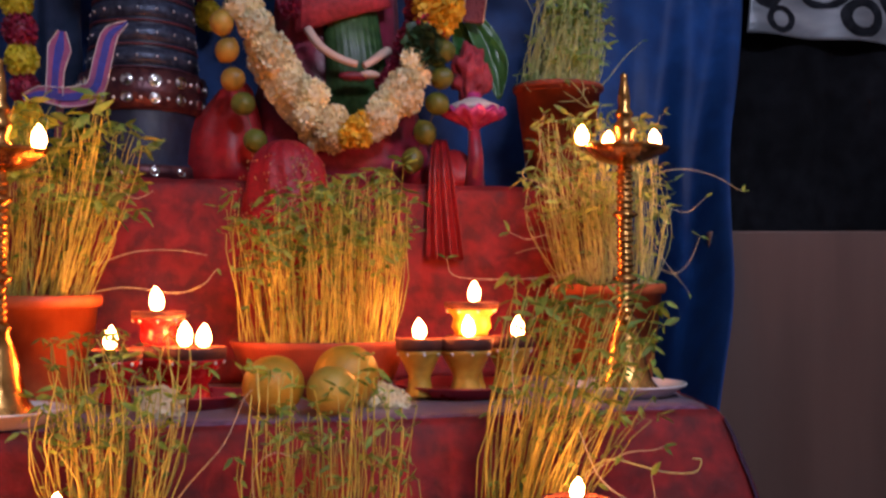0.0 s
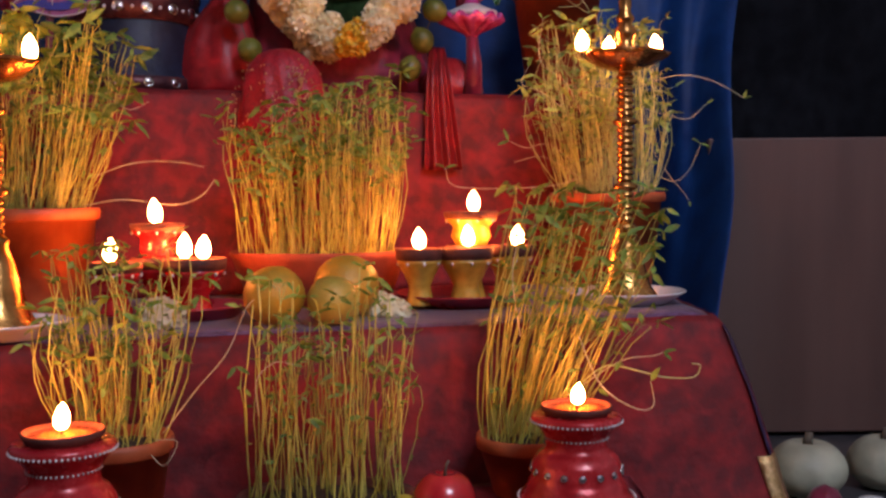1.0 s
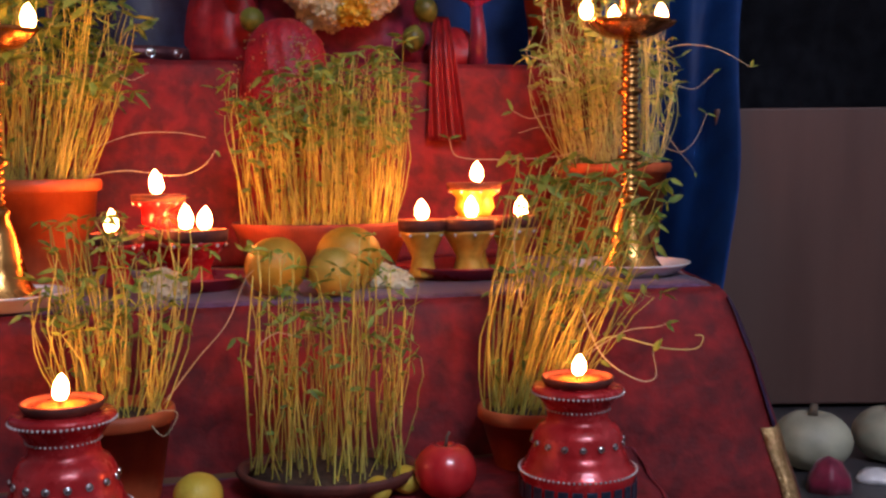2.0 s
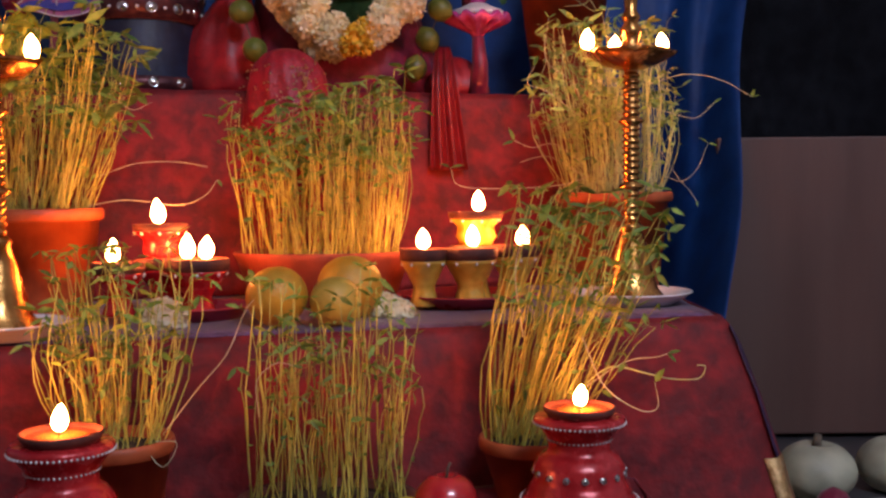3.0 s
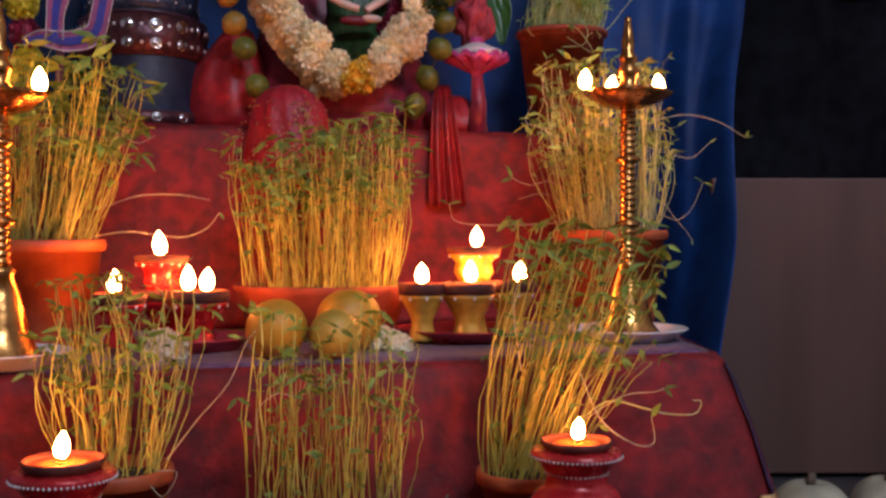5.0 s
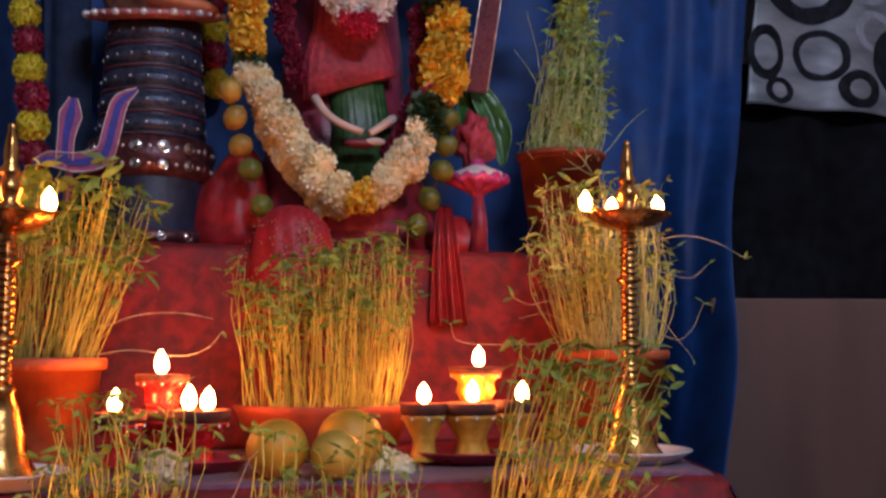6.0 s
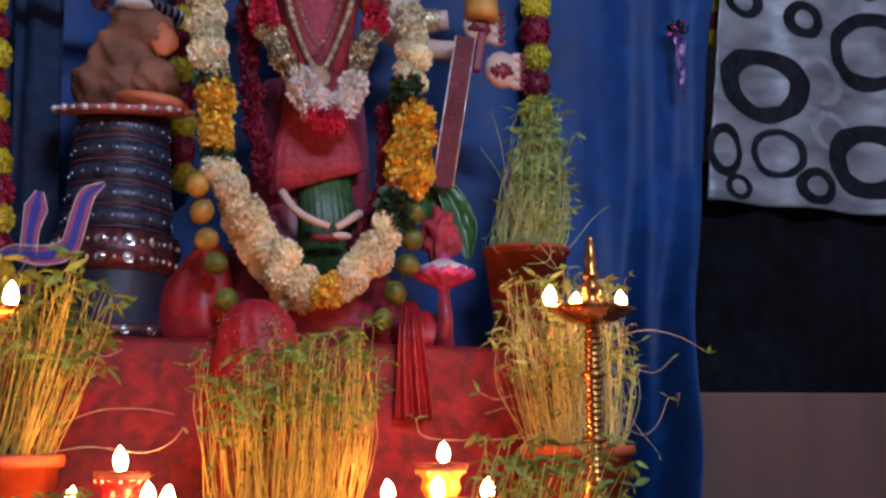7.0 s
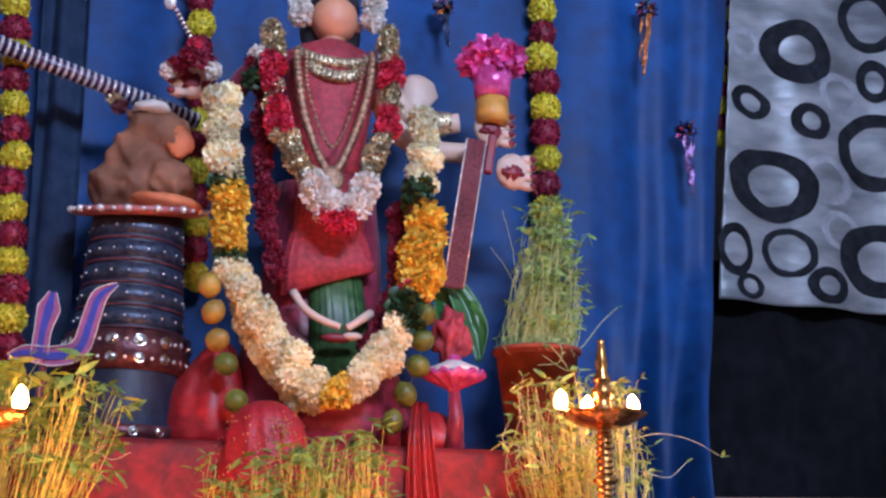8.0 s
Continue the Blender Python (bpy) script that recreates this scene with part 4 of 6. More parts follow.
def clay_diya(at, r, h, mat, label, wicks, group, studs=8, rim_mat=None, foot=0.5):
    """A small footed oil lamp: foot, cup, dark rim, studs."""
    t = thing("diya_lamp", at, label, "oil lamp", group)
    f = r * foot
    prof = [(0, 0), (r * 0.62, 0), (r * 0.64, 0.004), (f, h * 0.25), (f * 0.95, h * 0.35), (r * 0.70, h * 0.55), (r * 0.95, h * 0.74), (r, h * 0.80), (r * 0.9, h * 0.81), (0, h * 0.78)]
    part("cup", lathe(prof, 32), mat, t)
    part("rim", lathe([(r * 0.86, h * 0.79), (r * 1.02, h * 0.805), (r * 1.05, h * 0.90), (r * 1.06, h), (r * 1.0, h * 1.01), (r * 0.92, h * 0.93), (r * 0.5, h * 0.88), (0, h * 0.87)], 36, wobble=0.02, seed=at[0] * 9), rim_mat or M_CLAY, t)
    part("oil", lathe([(r * 0.92, h * 0.935), (r * 0.4, h * 0.937), (0, h * 0.937)], 24), M_OIL, t)
    bm = ball(0.0028, sub=1, scale=(1, 1, 1.2))
    me = bpy.data.meshes.new("stud")
    bm.to_mesh(me)
    bm.free()
    me.materials.append(M_BEAD)
    for i in range(studs):
        a = 2 * math.pi * (i + 0.3) / studs
        piece("stud", me, t, (r * 0.965 * math.cos(a), r * 0.965 * math.sin(a), h * 0.74))
    for x, y in wicks:
        flame(t, (x, y, h * 0.97), 1.1)
    return t


# red group, one raised behind
RED, YEL = "red diya lamps", "yellow diya lamps"
steel_plate(place(-0.352, 0.19, TABLE_Z), 0.080, "red plate under a group of diya lamps", M_REDPLATE, 1.0)
zp = TABLE_Z + 0.0055
clay_diya(place(-0.443, 0.155, TABLE_Z + 0.012), 0.034, 0.072, M_DIYARED, "red lacquered diya lamp with dark clay rim, burning", [(-0.006, -0.004)], RED)
clay_diya(place(-0.345, 0.165, zp), 0.042, 0.080, M_DIYARED, "red lacquered diya lamp holding two burning wicks", [(-0.014, 0.004), (0.013, -0.004)], RED)
clay_diya(place(-0.402, 0.225, zp), 0.040, 0.080, M_DIYARED, "red lacquered diya lamp standing behind two others", [], RED)
clay_diya(place(-0.406, 0.222, zp + 0.080), 0.036, 0.048, M_DIYARED, "small red diya lamp set on another one, burning", [(0.0, -0.004)], RED, foot=0.72)
# yellow group
steel_plate(place(0.030, 0.235, TABLE_Z), 0.108, "red rimmed plate under the yellow diya lamps", M_REDPLATE, 1.0)
clay_diya(place(-0.034, 0.190, zp), 0.034, 0.085, M_DIYAYEL, "yellow painted diya lamp with dark clay rim, burning", [(0.0, 0.0)], YEL)
clay_diya(place(0.035, 0.185, zp), 0.040, 0.085, M_DIYAYEL, "yellow painted diya lamp with dark clay rim", [], YEL)
clay_diya(place(0.105, 0.235, zp), 0.038, 0.085, M_DIYAYEL, "yellow painted diya lamp with dark clay rim, burning", [(0.012, -0.02)], YEL)
clay_diya(place(0.045, 0.262, zp), 0.038, 0.085, M_DIYAYEL, "yellow painted diya lamp standing behind others", [(-0.004, -0.034)], YEL)
clay_diya(place(0.046, 0.262, zp + 0.086), 0.041, 0.052, M_DIYAYEL, "small yellow diya lamp raised on another one, burning", [(0.004, -0.006)], YEL, foot=0.78)


# ---------------------------------------------------------------- fruit and gourds
def fruit(name, at, r, mat, label, category, squash=0.94, dimple=0.0, stalk=False, group="", rot=(0, 0, 0)):
    bm = bmesh.new()
    bmesh.ops.create_uvsphere(bm, u_segments=32, v_segments=20, radius=1)
    for v in bm.verts:
        q = math.hypot(v.co.x, v.co.y)
        z = v.co.z - dimple * math.exp(-(q / 0.3) ** 2) * (1 if v.co.z > 0 else -1)
        n = 1 + 0.03 * noise.noise(v.co * 1.3 + Vector((at[0] * 30, 0, 0)))
        v.co = Vector((v.co.x * r * n, v.co.y * r * n, z * r * squash * n))
    smooth(bm)
    low = min(v.co.z for v in bm.verts)
    ob = part(name, bm, mat)
    ob.matrix_world = pose(at[0], at[1], at[2] - low, *rot)
    tagged(ob, label, category, group)
    if stalk:
        st = part("stalk", tube([(0, 0, r * (squash - dimple) - 0.003), (0.002, 0, r * squash * 0.95 + 0.006), (0.005, 0.001, r * squash + 0.010)], 0.0035 if r > 0.045 else 0.0016, 8), M_STALK, ob)
    return ob


fruit("sweet_lime", place(-0.224, 0.065, TABLE_Z + 0.001), 0.041, M_ORANGE, "yellow-orange sweet lime on the cloth", "fruit", 0.97, 0.03, group="fruit")
fruit("sweet_lime", place(-0.134, 0.112, TABLE_Z + 0.001), 0.046, M_ORANGE, "yellow-orange sweet lime with greenish tint on the cloth", "fruit", 0.97, 0.03, group="fruit")
fruit("sweet_lime", place(-0.146, 0.040, TABLE_Z + 0.001), 0.034, M_LIMEPALE, "smaller greenish sweet lime before a larger one", "fruit", 0.97, 0.03, group="fruit")
fruit("apple", place(-0.001, -0.22, STEP_Z + 0.001), 0.036, M_APPLE, "shiny red apple on the front bench", "fruit", 0.92, 0.22, True, group="fruit")
fruit("lemon", place(-0.262, -0.22, STEP_Z + 0.001), 0.026, M_LEMON, "yellow lemon on the front bench", "fruit", 0.95, 0.02, group="fruit")
fruit("lemon", place(-0.045, -0.20, STEP_Z + 0.001), 0.017, M_LEMON, "small yellow lemon beside the apple", "fruit", 0.95, 0.02, group="fruit")
fruit("lemon", place(-0.075, -0.22, STEP_Z + 0.001), 0.015, M_LEMON, "small yellow lemon beside the apple", "fruit", 0.95, 0.02, group="fruit")


def gourd(at, r, label):
    bm = bmesh.new()
    bmesh.ops.create_uvsphere(bm, u_segments=48, v_segments=24, radius=1)
    for v in bm.verts:
        q, a = math.hypot(v.co.x, v.co.y), math.atan2(v.co.y, v.co.x)
        rib = 1 + 0.035 * abs(math.sin(a * 5)) ** 0.6 * q
        v.co = Vector((v.co.x * r * rib, v.co.y * r * rib, (v.co.z - (0.22 if v.co.z > 0 else -0.15) * math.exp(-(q / 0.3) ** 2)) * r * 0.82))
    smooth(bm)
    low = min(v.co.z for v in bm.verts)
    ob = part("pumpkin", bm, M_PUMPKIN)
    ob.location = (at[0], at[1], at[2] - low)
    part("stalk", tube([(0, 0, r * 0.60), (0.001, 0, r * 0.78), (0.003, 0, r * 0.98)], 0.008, 8, taper=(1.1, 0.8)), M_STALK, ob)
    tagged(ob, label, "pumpkin", "pumpkins")


gourd(place(0.622, 0.22, 0.0), 0.064, "pale ribbed pumpkin with dry stalk on the dark floor")
gourd(place(0.772, 0.22, 0.0), 0.062, "pale ribbed pumpkin on the dark floor")


def scrap(at, r, h, mat, label):
    bm = lathe([(0, 0), (r, 0), (r * 0.95, h * 0.4), (r * 0.6, h * 0.8), (0, h)], 32, wobble=0.35, seed=at[0] * 7)
    ob = part("cloth_scrap", bm, mat)
    ob.location = at
    tagged(ob, label, "cloth scrap")


scrap(place(0.605, 0.10, 0.0), 0.035, 0.055, M_MAROON, "crumpled maroon cloth scrap on the floor by the pumpkins")
scrap(place(0.70, 0.12, 0.0), 0.030, 0.022, M_PLATE, "crumpled white paper scrap on the floor by the pumpkins")

# ---------------------------------------------------------------- the idol
def idol():
    """A dressed, garlanded doll: one plain mesh."""
    bm = bmesh.new()
    base = place(-0.200, 0.68, PLAT_Z)
    mats = [M_MAROON, M_PINKRED, M_GREENSILK, M_FACE, M_SKIN, M_HENNA, M_HAIR, M_OCHRE, M_SILVERGOLD, M_REDSATIN]

    def loft(sections, mat, seg=40, pleat=0.0, n=14, slant=0.0):
        rings = []
        for z, cx, cy, rx, ry in sections:
            ring = []
            for i in range(seg):
                a = 2 * math.pi * i / seg
                k = 1 + pleat * math.sin(a * n)
                ring.append(bm.verts.new((cx + rx * k * math.cos(a), cy + ry * k * math.sin(a), z - PLAT_Z + (slant * math.cos(a) if z == sections[0][0] else 0))))
            rings.append(ring)
        for a, b in zip(rings, rings[1:]):
            for i in range(seg):
                f = bm.faces.new((a[i], a[(i + 1) % seg], b[(i + 1) % seg], b[i]))
                f.smooth, f.material_index = True, mat
        bm.faces.new(rings[0][::-1]).material_index = mat
        bm.faces.new(rings[-1]).material_index = mat

    # seat and wide maroon skirt
    loft([(0.706, 0, 0.02, 0.20, 0.105), (0.76, 0, 0.02, 0.195, 0.10), (0.83, 0, 0.03, 0.17, 0.085), (0.90, 0, 0.035, 0.15, 0.07), (1.0, 0, 0.03, 0.125, 0.06), (1.12, 0, 0.02, 0.115, 0.055), (1.24, 0, 0.02, 0.10, 0.05)], 0, 60, 0.02, 22)
    # green pleated panel and rose apron before it
    loft([(0.84, 0.030, -0.045, 0.060, 0.02), (0.95, 0.026, -0.04, 0.055, 0.02), (1.08, 0.010, -0.035, 0.050, 0.02)], 2, 72, 0.05, 24)
    loft([(1.022, 0.002, -0.052, 0.092, 0.018), (1.068, 0.0, -0.050, 0.088, 0.018), (1.14, 0.0, -0.040, 0.070, 0.02), (1.25, 0.0, -0.03, 0.062, 0.025)], 1, 60, 0.030, 18, 0.030)
    # body and shoulders
    loft([(1.22, 0.0, 0, 0.070, 0.048), (1.30, 0.0, 0, 0.072, 0.050), (1.40, 0.0, 0, 0.085, 0.055), (1.48, 0.0, 0, 0.100, 0.055), (1.52, 0.0, 0, 0.105, 0.050), (1.542, 0.0, 0, 0.075, 0.040), (1.558, 0.0, 0, 0.034, 0.03)], 1)
    loft([(1.55, 0, 0, 0.028, 0.026), (1.58, 0, 0, 0.026, 0.026)], 3, 24)
    ball(1, bm, (0.0, -0.004, 1.614 - PLAT_Z), (0.051, 0.046, 0.056), 3, 3)
    ball(1, bm, (0.0, 0.010, 1.652 - PLAT_Z), (0.058, 0.050, 0.056), 3, 6, 0.04)
    ball(1, bm, (0.0, 0.034, 1.60 - PLAT_Z), (0.068, 0.030, 0.075), 3, 6, 0.06)
    ball(1, bm, (-0.052, 0.0, 1.606 - PLAT_Z), (0.009, 0.008, 0.014), 2, 3)
    ball(1, bm, (0.052, 0.0, 1.606 - PLAT_Z), (0.009, 0.008, 0.014), 2, 3)
    # gold collar
    for k in range(22):
        a = math.pi * (1.08 + 0.84 * k / 21)
        ball(0.011, bm, (0.078 * math.cos(a), 0.042 * math.sin(a) - 0.014, 1.532 + 0.042 * math.sin(a) - PLAT_Z), (1, 0.8, 1.3), 1, 8)

    for k in range(16):
        a = math.pi * (1.10 + 0.80 * k / 15)
        ball(0.014, bm, (0.062 * math.cos(a), 0.040 * math.sin(a) - 0.020, 1.512 + 0.055 * math.sin(a) - PLAT_Z), (1, 0.6, 1.2), 1, 8)

    def arm(points, r, mat):
        tube(curve([(x, y, z - PLAT_Z) for x, y, z in points], 14), r, 12, bm, mat, (1.0, 0.8))

    arm([(-0.10, 0, 1.52), (-0.17, 0.01, 1.47), (-0.21, -0.01, 1.41), (-0.27, -0.02, 1.415)], 0.026, 0)
    arm([(0.10, 0, 1.52), (0.15, 0.01, 1.44), (0.21, -0.02, 1.392), (0.27, -0.04, 1.395)], 0.026, 4)
    arm([(0.10, 0, 1.46), (0.14, 0.0, 1.38), (0.21, -0.02, 1.335), (0.30, -0.05, 1.325)], 0.026, 4)
    arm([(0.215, -0.022, 1.392), (0.235, -0.028, 1.393), (0.255, -0.034, 1.394)], 0.030, 8)
    # open palms with red painted marks
    for x, y, z, tilt in ((-0.285, -0.025, 1.425, 0.5), (0.384, -0.055, 1.292, -0.2), (0.340, -0.045, 1.388, 0.1)):
        ball(1, bm, (x, y, z - PLAT_Z), (0.040, 0.018, 0.042), 2, 4)
        for k in range(4):
            ball(1, bm, (x + 0.032 * math.copysign(1, x) + 0.004 * k * tilt, y - 0.006, z + 0.028 - 0.020 * k - PLAT_Z), (0.020, 0.010, 0.0105), 2, 4)
        ball(1, bm, (x - 0.004, y - 0.0135, z - 0.006 - PLAT_Z), (0.022, 0.007, 0.016), 3, 5, 0.7, x * 30, 6.0)
        for k in range(4):
            ball(1, bm, (x + 0.040 * math.copysign(1, x), y - 0.013, z + 0.028 - 0.020 * k - PLAT_Z), (0.010, 0.006, 0.008), 1, 5)
    # slender pointed feet, toes together, red painted soles
    arm([(-0.070, -0.070, 0.995), (-0.050, -0.085, 0.962), (-0.020, -0.095, 0.940), (0.018, -0.100, 0.926)], 0.0085, 4)
    arm([(0.082, -0.070, 0.962), (0.066, -0.088, 0.950), (0.048, -0.098, 0.936), (0.030, -0.100, 0.924)], 0.0090, 4)
    ball(1, bm, (0.040, -0.108, 0.908 - PLAT_Z), (0.020, 0.010, 0.008), 2, 4)
    ball(1, bm, (0.012, -0.104, 0.904 - PLAT_Z), (0.032, 0.010, 0.009), 2, 5)
    # pale pointed hood behind the shoulder
    loft([(1.400, 0.178, 0.02, 0.010, 0.01), (1.44, 0.188, 0.02, 0.026, 0.012), (1.475, 0.200, 0.02, 0.040, 0.016), (1.505, 0.196, 0.02, 0.034, 0.016), (1.518, 0.19, 0.02, 0.018, 0.01)], 4, 24)
    ob = part("idol", bm, mats)
    ob.matrix_world = pose(*base, 0, 0, TURN15)
    tagged(ob, "dressed clay idol in rose silk with outstretched arms on the platform", "statue")


idol()

# ---------------------------------------------------------------- garlands
def blossoms(mat, name, r, squash=0.9, petals=80, size=0.011, n=3, core=0.8, slim=1.0):
    return [pompom(name, r, r * squash, mat, petals, size, 40 + k, core, slim) for k in range(n)]


B_CREAM = blossoms(M_PETCREAM, "cream_flower", 0.026, 0.9, 170, 0.0080, 4, 0.93, 1.0)
B_WHITE = blossoms(M_PETWHITE, "white_flower", 0.025, 0.9, 120, 0.0115, 3, 0.88, 0.85)
B_ORANGE = blossoms(M_PETORANGE, "marigold", 0.022, 0.9, 120, 0.0095, 4, 0.86)
B_GREEN = blossoms(M_PETGREEN, "leaf_tuft", 0.018, 0.9, 50, 0.020)
B_ROSE = blossoms(M_PETROSE, "rose_flower", 0.021, 0.8, 170, 0.008)
B_RED = blossoms(M_PETRED, "red_flower", 0.020, 0.8, 150, 0.008)
B_TINSEL = blossoms(M_SILVERGOLD, "tinsel_tuft", 0.020, 0.8, 150, 0.007)


def garland(name, points, spans, label, width, step, seed, group="garlands"):
    """Flower heads strung along a line; spans: share of the length at which each kind ends."""
    rng = random.Random(seed)
    pts = curve(points, 400)
    dist = [0.0]
    for a, b in zip(pts, pts[1:]):
        dist.append(dist[-1] + (b - a).length)
    t = thing(name, pts[0], label, "garland", group)
    org = Vector(pts[0])
    part("string", tube(pts[::8], 0.0012, 5), M_STALK, t).matrix_world = Matrix.Identity(4)
    d = step / 2
    while d < dist[-1]:
        i = next(k for k, q in enumerate(dist) if q >= d)
        u = d / dist[-1]
        kind, k = next((m, k) for end, m, k in spans if u <= end)
        for rep in range(2):
            off = Vector((rng.uniform(-1, 1), rng.uniform(-0.9, 0.1), rng.uniform(-1, 1))) * width * (0.9 if rep else 0.45)
            sc = k * rng.uniform(0.85, 1.15)
            piece("flower", rng.choice(kind), t, pts[i] + off - org, [rng.uniform(0, 360) for _ in range(3)], (sc, sc, sc))
        d += step
    return t


def line(rows):
    return [place(x, s, z) for x, s, z in rows]


garland("flower_garland", line([(-0.389, 0.585, 1.375), (-0.385, 0.58, 1.229), (-0.368, 0.575, 1.161), (-0.361, 0.57, 1.071), (-0.346, 0.57, 1.007), (-0.317, 0.565, 0.955), (-0.279, 0.56, 0.901), (-0.241, 0.555, 0.852), (-0.204, 0.55, 0.812), (-0.172, 0.54, 0.792),
                               (-0.138, 0.545, 0.806), (-0.103, 0.55, 0.843), (-0.063, 0.56, 0.901), (-0.041, 0.565, 0.953), (-0.016, 0.57, 0.994), (-0.001, 0.575, 1.105), (-0.005, 0.58, 1.224), (-0.002, 0.585, 1.355), (-0.015, 0.60, 1.385)]),
        [(0.115, B_CREAM, 0.95), (0.145, B_GREEN, 0.9), (0.235, B_ORANGE, 1.15), (0.262, B_GREEN, 1.0), (0.475, B_CREAM, 1.0), (0.525, B_ORANGE, 1.0), (0.655, B_CREAM, 1.0), (0.70, B_GREEN, 1.1), (0.715, B_ROSE, 0.9),
         (0.825, B_ORANGE, 1.45), (0.84, B_ROSE, 0.9), (0.872, B_GREEN, 0.95), (1.0, B_CREAM, 0.9)],
        "long flower garland of cream, orange and green hung on the idol", 0.0185, 0.0200, 5)
garland("flower_garland", line([(-0.345, 0.60, 0.98), (-0.325, 0.59, 0.91), (-0.29, 0.585, 0.85), (-0.24, 0.58, 0.80), (-0.19, 0.58, 0.775)]), [(1.0, B_CREAM, 0.7)], "thinner faded flower garland behind the long one", 0.010, 0.015, 6)
garland("flower_garland", line([(-0.31, 0.60, 1.545), (-0.302, 0.585, 1.436), (-0.292, 0.575, 1.330), (-0.250, 0.565, 1.248), (-0.205, 0.555, 1.180), (-0.161, 0.55, 1.125), (-0.118, 0.555, 1.195), (-0.095, 0.565, 1.278), (-0.074, 0.575, 1.352), (-0.072, 0.585, 1.468), (-0.08, 0.60, 1.565)]),
        [(0.085, B_TINSEL, 1.0), (0.15, B_ROSE, 1.0), (0.205, B_TINSEL, 0.9), (0.265, B_ROSE, 1.05), (0.385, B_TINSEL, 1.0), (0.475, B_WHITE, 1.0), (0.525, B_ROSE, 1.05), (0.615, B_WHITE, 1.0), (0.735, B_TINSEL, 1.0), (0.795, B_ROSE, 1.05), (0.85, B_TINSEL, 0.9), (0.915, B_ROSE, 1.0), (1.0, B_TINSEL, 1.0)],
        "tinsel garland with crimson bands and white flowers on the idol", 0.011, 0.0145, 7)
garland("flower_garland", line([(-0.262, 0.67, 1.72), (-0.268, 0.65, 1.66), (-0.262, 0.645, 1.59)]), [(1.0, B_WHITE, 0.75)], "short string of white flowers in the idol's hair", 0.006, 0.015, 8)
garland("flower_garland", line([(-0.120, 0.67, 1.72), (-0.114, 0.65, 1.67), (-0.116, 0.645, 1.60)]), [(1.0, B_WHITE, 0.75)], "short string of white flowers in the idol's hair", 0.006, 0.015, 9)
garland("flower_garland", line([(-0.33, 0.64, 1.45), (-0.325, 0.63, 1.32), (-0.315, 0.63, 1.20), (-0.30, 0.63, 1.10), (-0.28, 0.625, 1.02)]), [(1.0, B_RED, 0.85)], "dark red rose garland behind the tinsel one", 0.010, 0.016, 10)
garland("flower_garland", line([(-0.055, 0.64, 1.20), (-0.055, 0.63, 1.05), (-0.075, 0.625, 0.97), (-0.11, 0.62, 0.90)]), [(1.0, B_RED, 0.8)], "dark red rose garland behind the tinsel one", 0.010, 0.016, 12)


def string_of_heads(top, low, r, h, label, seed):
    """Flattened flower heads threaded one over the other, yellow and deep red by turns."""
    t = thing("flower_string", top, label, "garland", "flower strings")
    y = [pompom("yellow_head", r, h * 0.62, M_PETYELLOW, 300, r * 0.22, seed + k, 0.93) for k in range(2)]
    d = [pompom("red_head", r * 0.96, h * 0.62, M_PETRED, 300, r * 0.22, seed + 9 + k, 0.93) for k in range(2)]
    rng = random.Random(seed)
    span = low - top
    n = max(2, round(span.length / h))
    part("string", tube([(0, 0, 0.25), span * 0.5, span], 0.0012, 5), M_STALK, t)
    for i in range(n):
        p = span * ((i + 0.5) / n) + Vector((rng.gauss(0, r * 0.07), 0, 0))
        piece("flower_head", (y if i % 2 == 0 else d)[rng.randint(0, 1)], t, p, (rng.uniform(-8, 8), rng.uniform(-8, 8), rng.uniform(0, 360)), [rng.uniform(0.9, 1.08)] * 3)


string_of_heads(place(-0.820, 0.70, 1.583), place(-0.749, 0.70, 0.797), 0.0285, 0.0524, "hanging string of yellow and deep red flower heads", 61)
string_of_heads(place(0.285, 0.88, 1.993), place(0.293, 0.88, 1.264), 0.037, 0.0663, "hanging string of yellow and deep red flower heads", 62)
string_of_heads(place(-0.516, 0.86, 1.794), place(-0.479, 0.86, 1.041), 0.028, 0.0579, "hanging string of yellow and deep red flower heads", 63)
string_of_heads(place(0.904, 1.16, 2.196), place(0.85, 1.16, 1.639), 0.019, 0.052, "thin string of small pink and yellow flowers by the curtain", 64)


def lime_garland():
    t = thing("lime_garland", place(-0.40, 0.61, 1.03), "string of yellow and green limes hung round the idol", "garland", "garlands")
    org = place(-0.40, 0.61, 1.03)
    bm = ball(0.0215, sub=3, scale=(1, 1, 1.08), rough=0.03)
    for v in bm.verts:
        v.co.z += 0.0035 * math.exp(-((v.co.x ** 2 + v.co.y ** 2) / 0.00003)) * (1 if v.co.z > 0 else -1)
    green = bpy.data.meshes.new("lime")
    bm.to_mesh(green)
    bm.free()
    ripe = green.copy()
    green.materials.append(M_LIME)
    ripe.materials.append(M_LIMEY)
    left = [(-0.390, 0.985), (-0.381, 0.936), (-0.371, 0.885), (-0.354, 0.842), (-0.333, 0.777), (-0.312, 0.738)]
    right = [(0.003, 0.957), (-0.001, 0.907), (-0.009, 0.858), (-0.032, 0.803), (-0.055, 0.750)]
    for k, (x, z) in enumerate(left + right):
        piece("lime", ripe if k < 3 else green, t, place(x, 0.560, z) - org, (k * 20, k * 37, 0))
    for rows in (left, right):
        part("string", tube([place(x, 0.566, z) - org for x, z in rows], 0.0012, 5), M_STALK, t)


lime_garland()


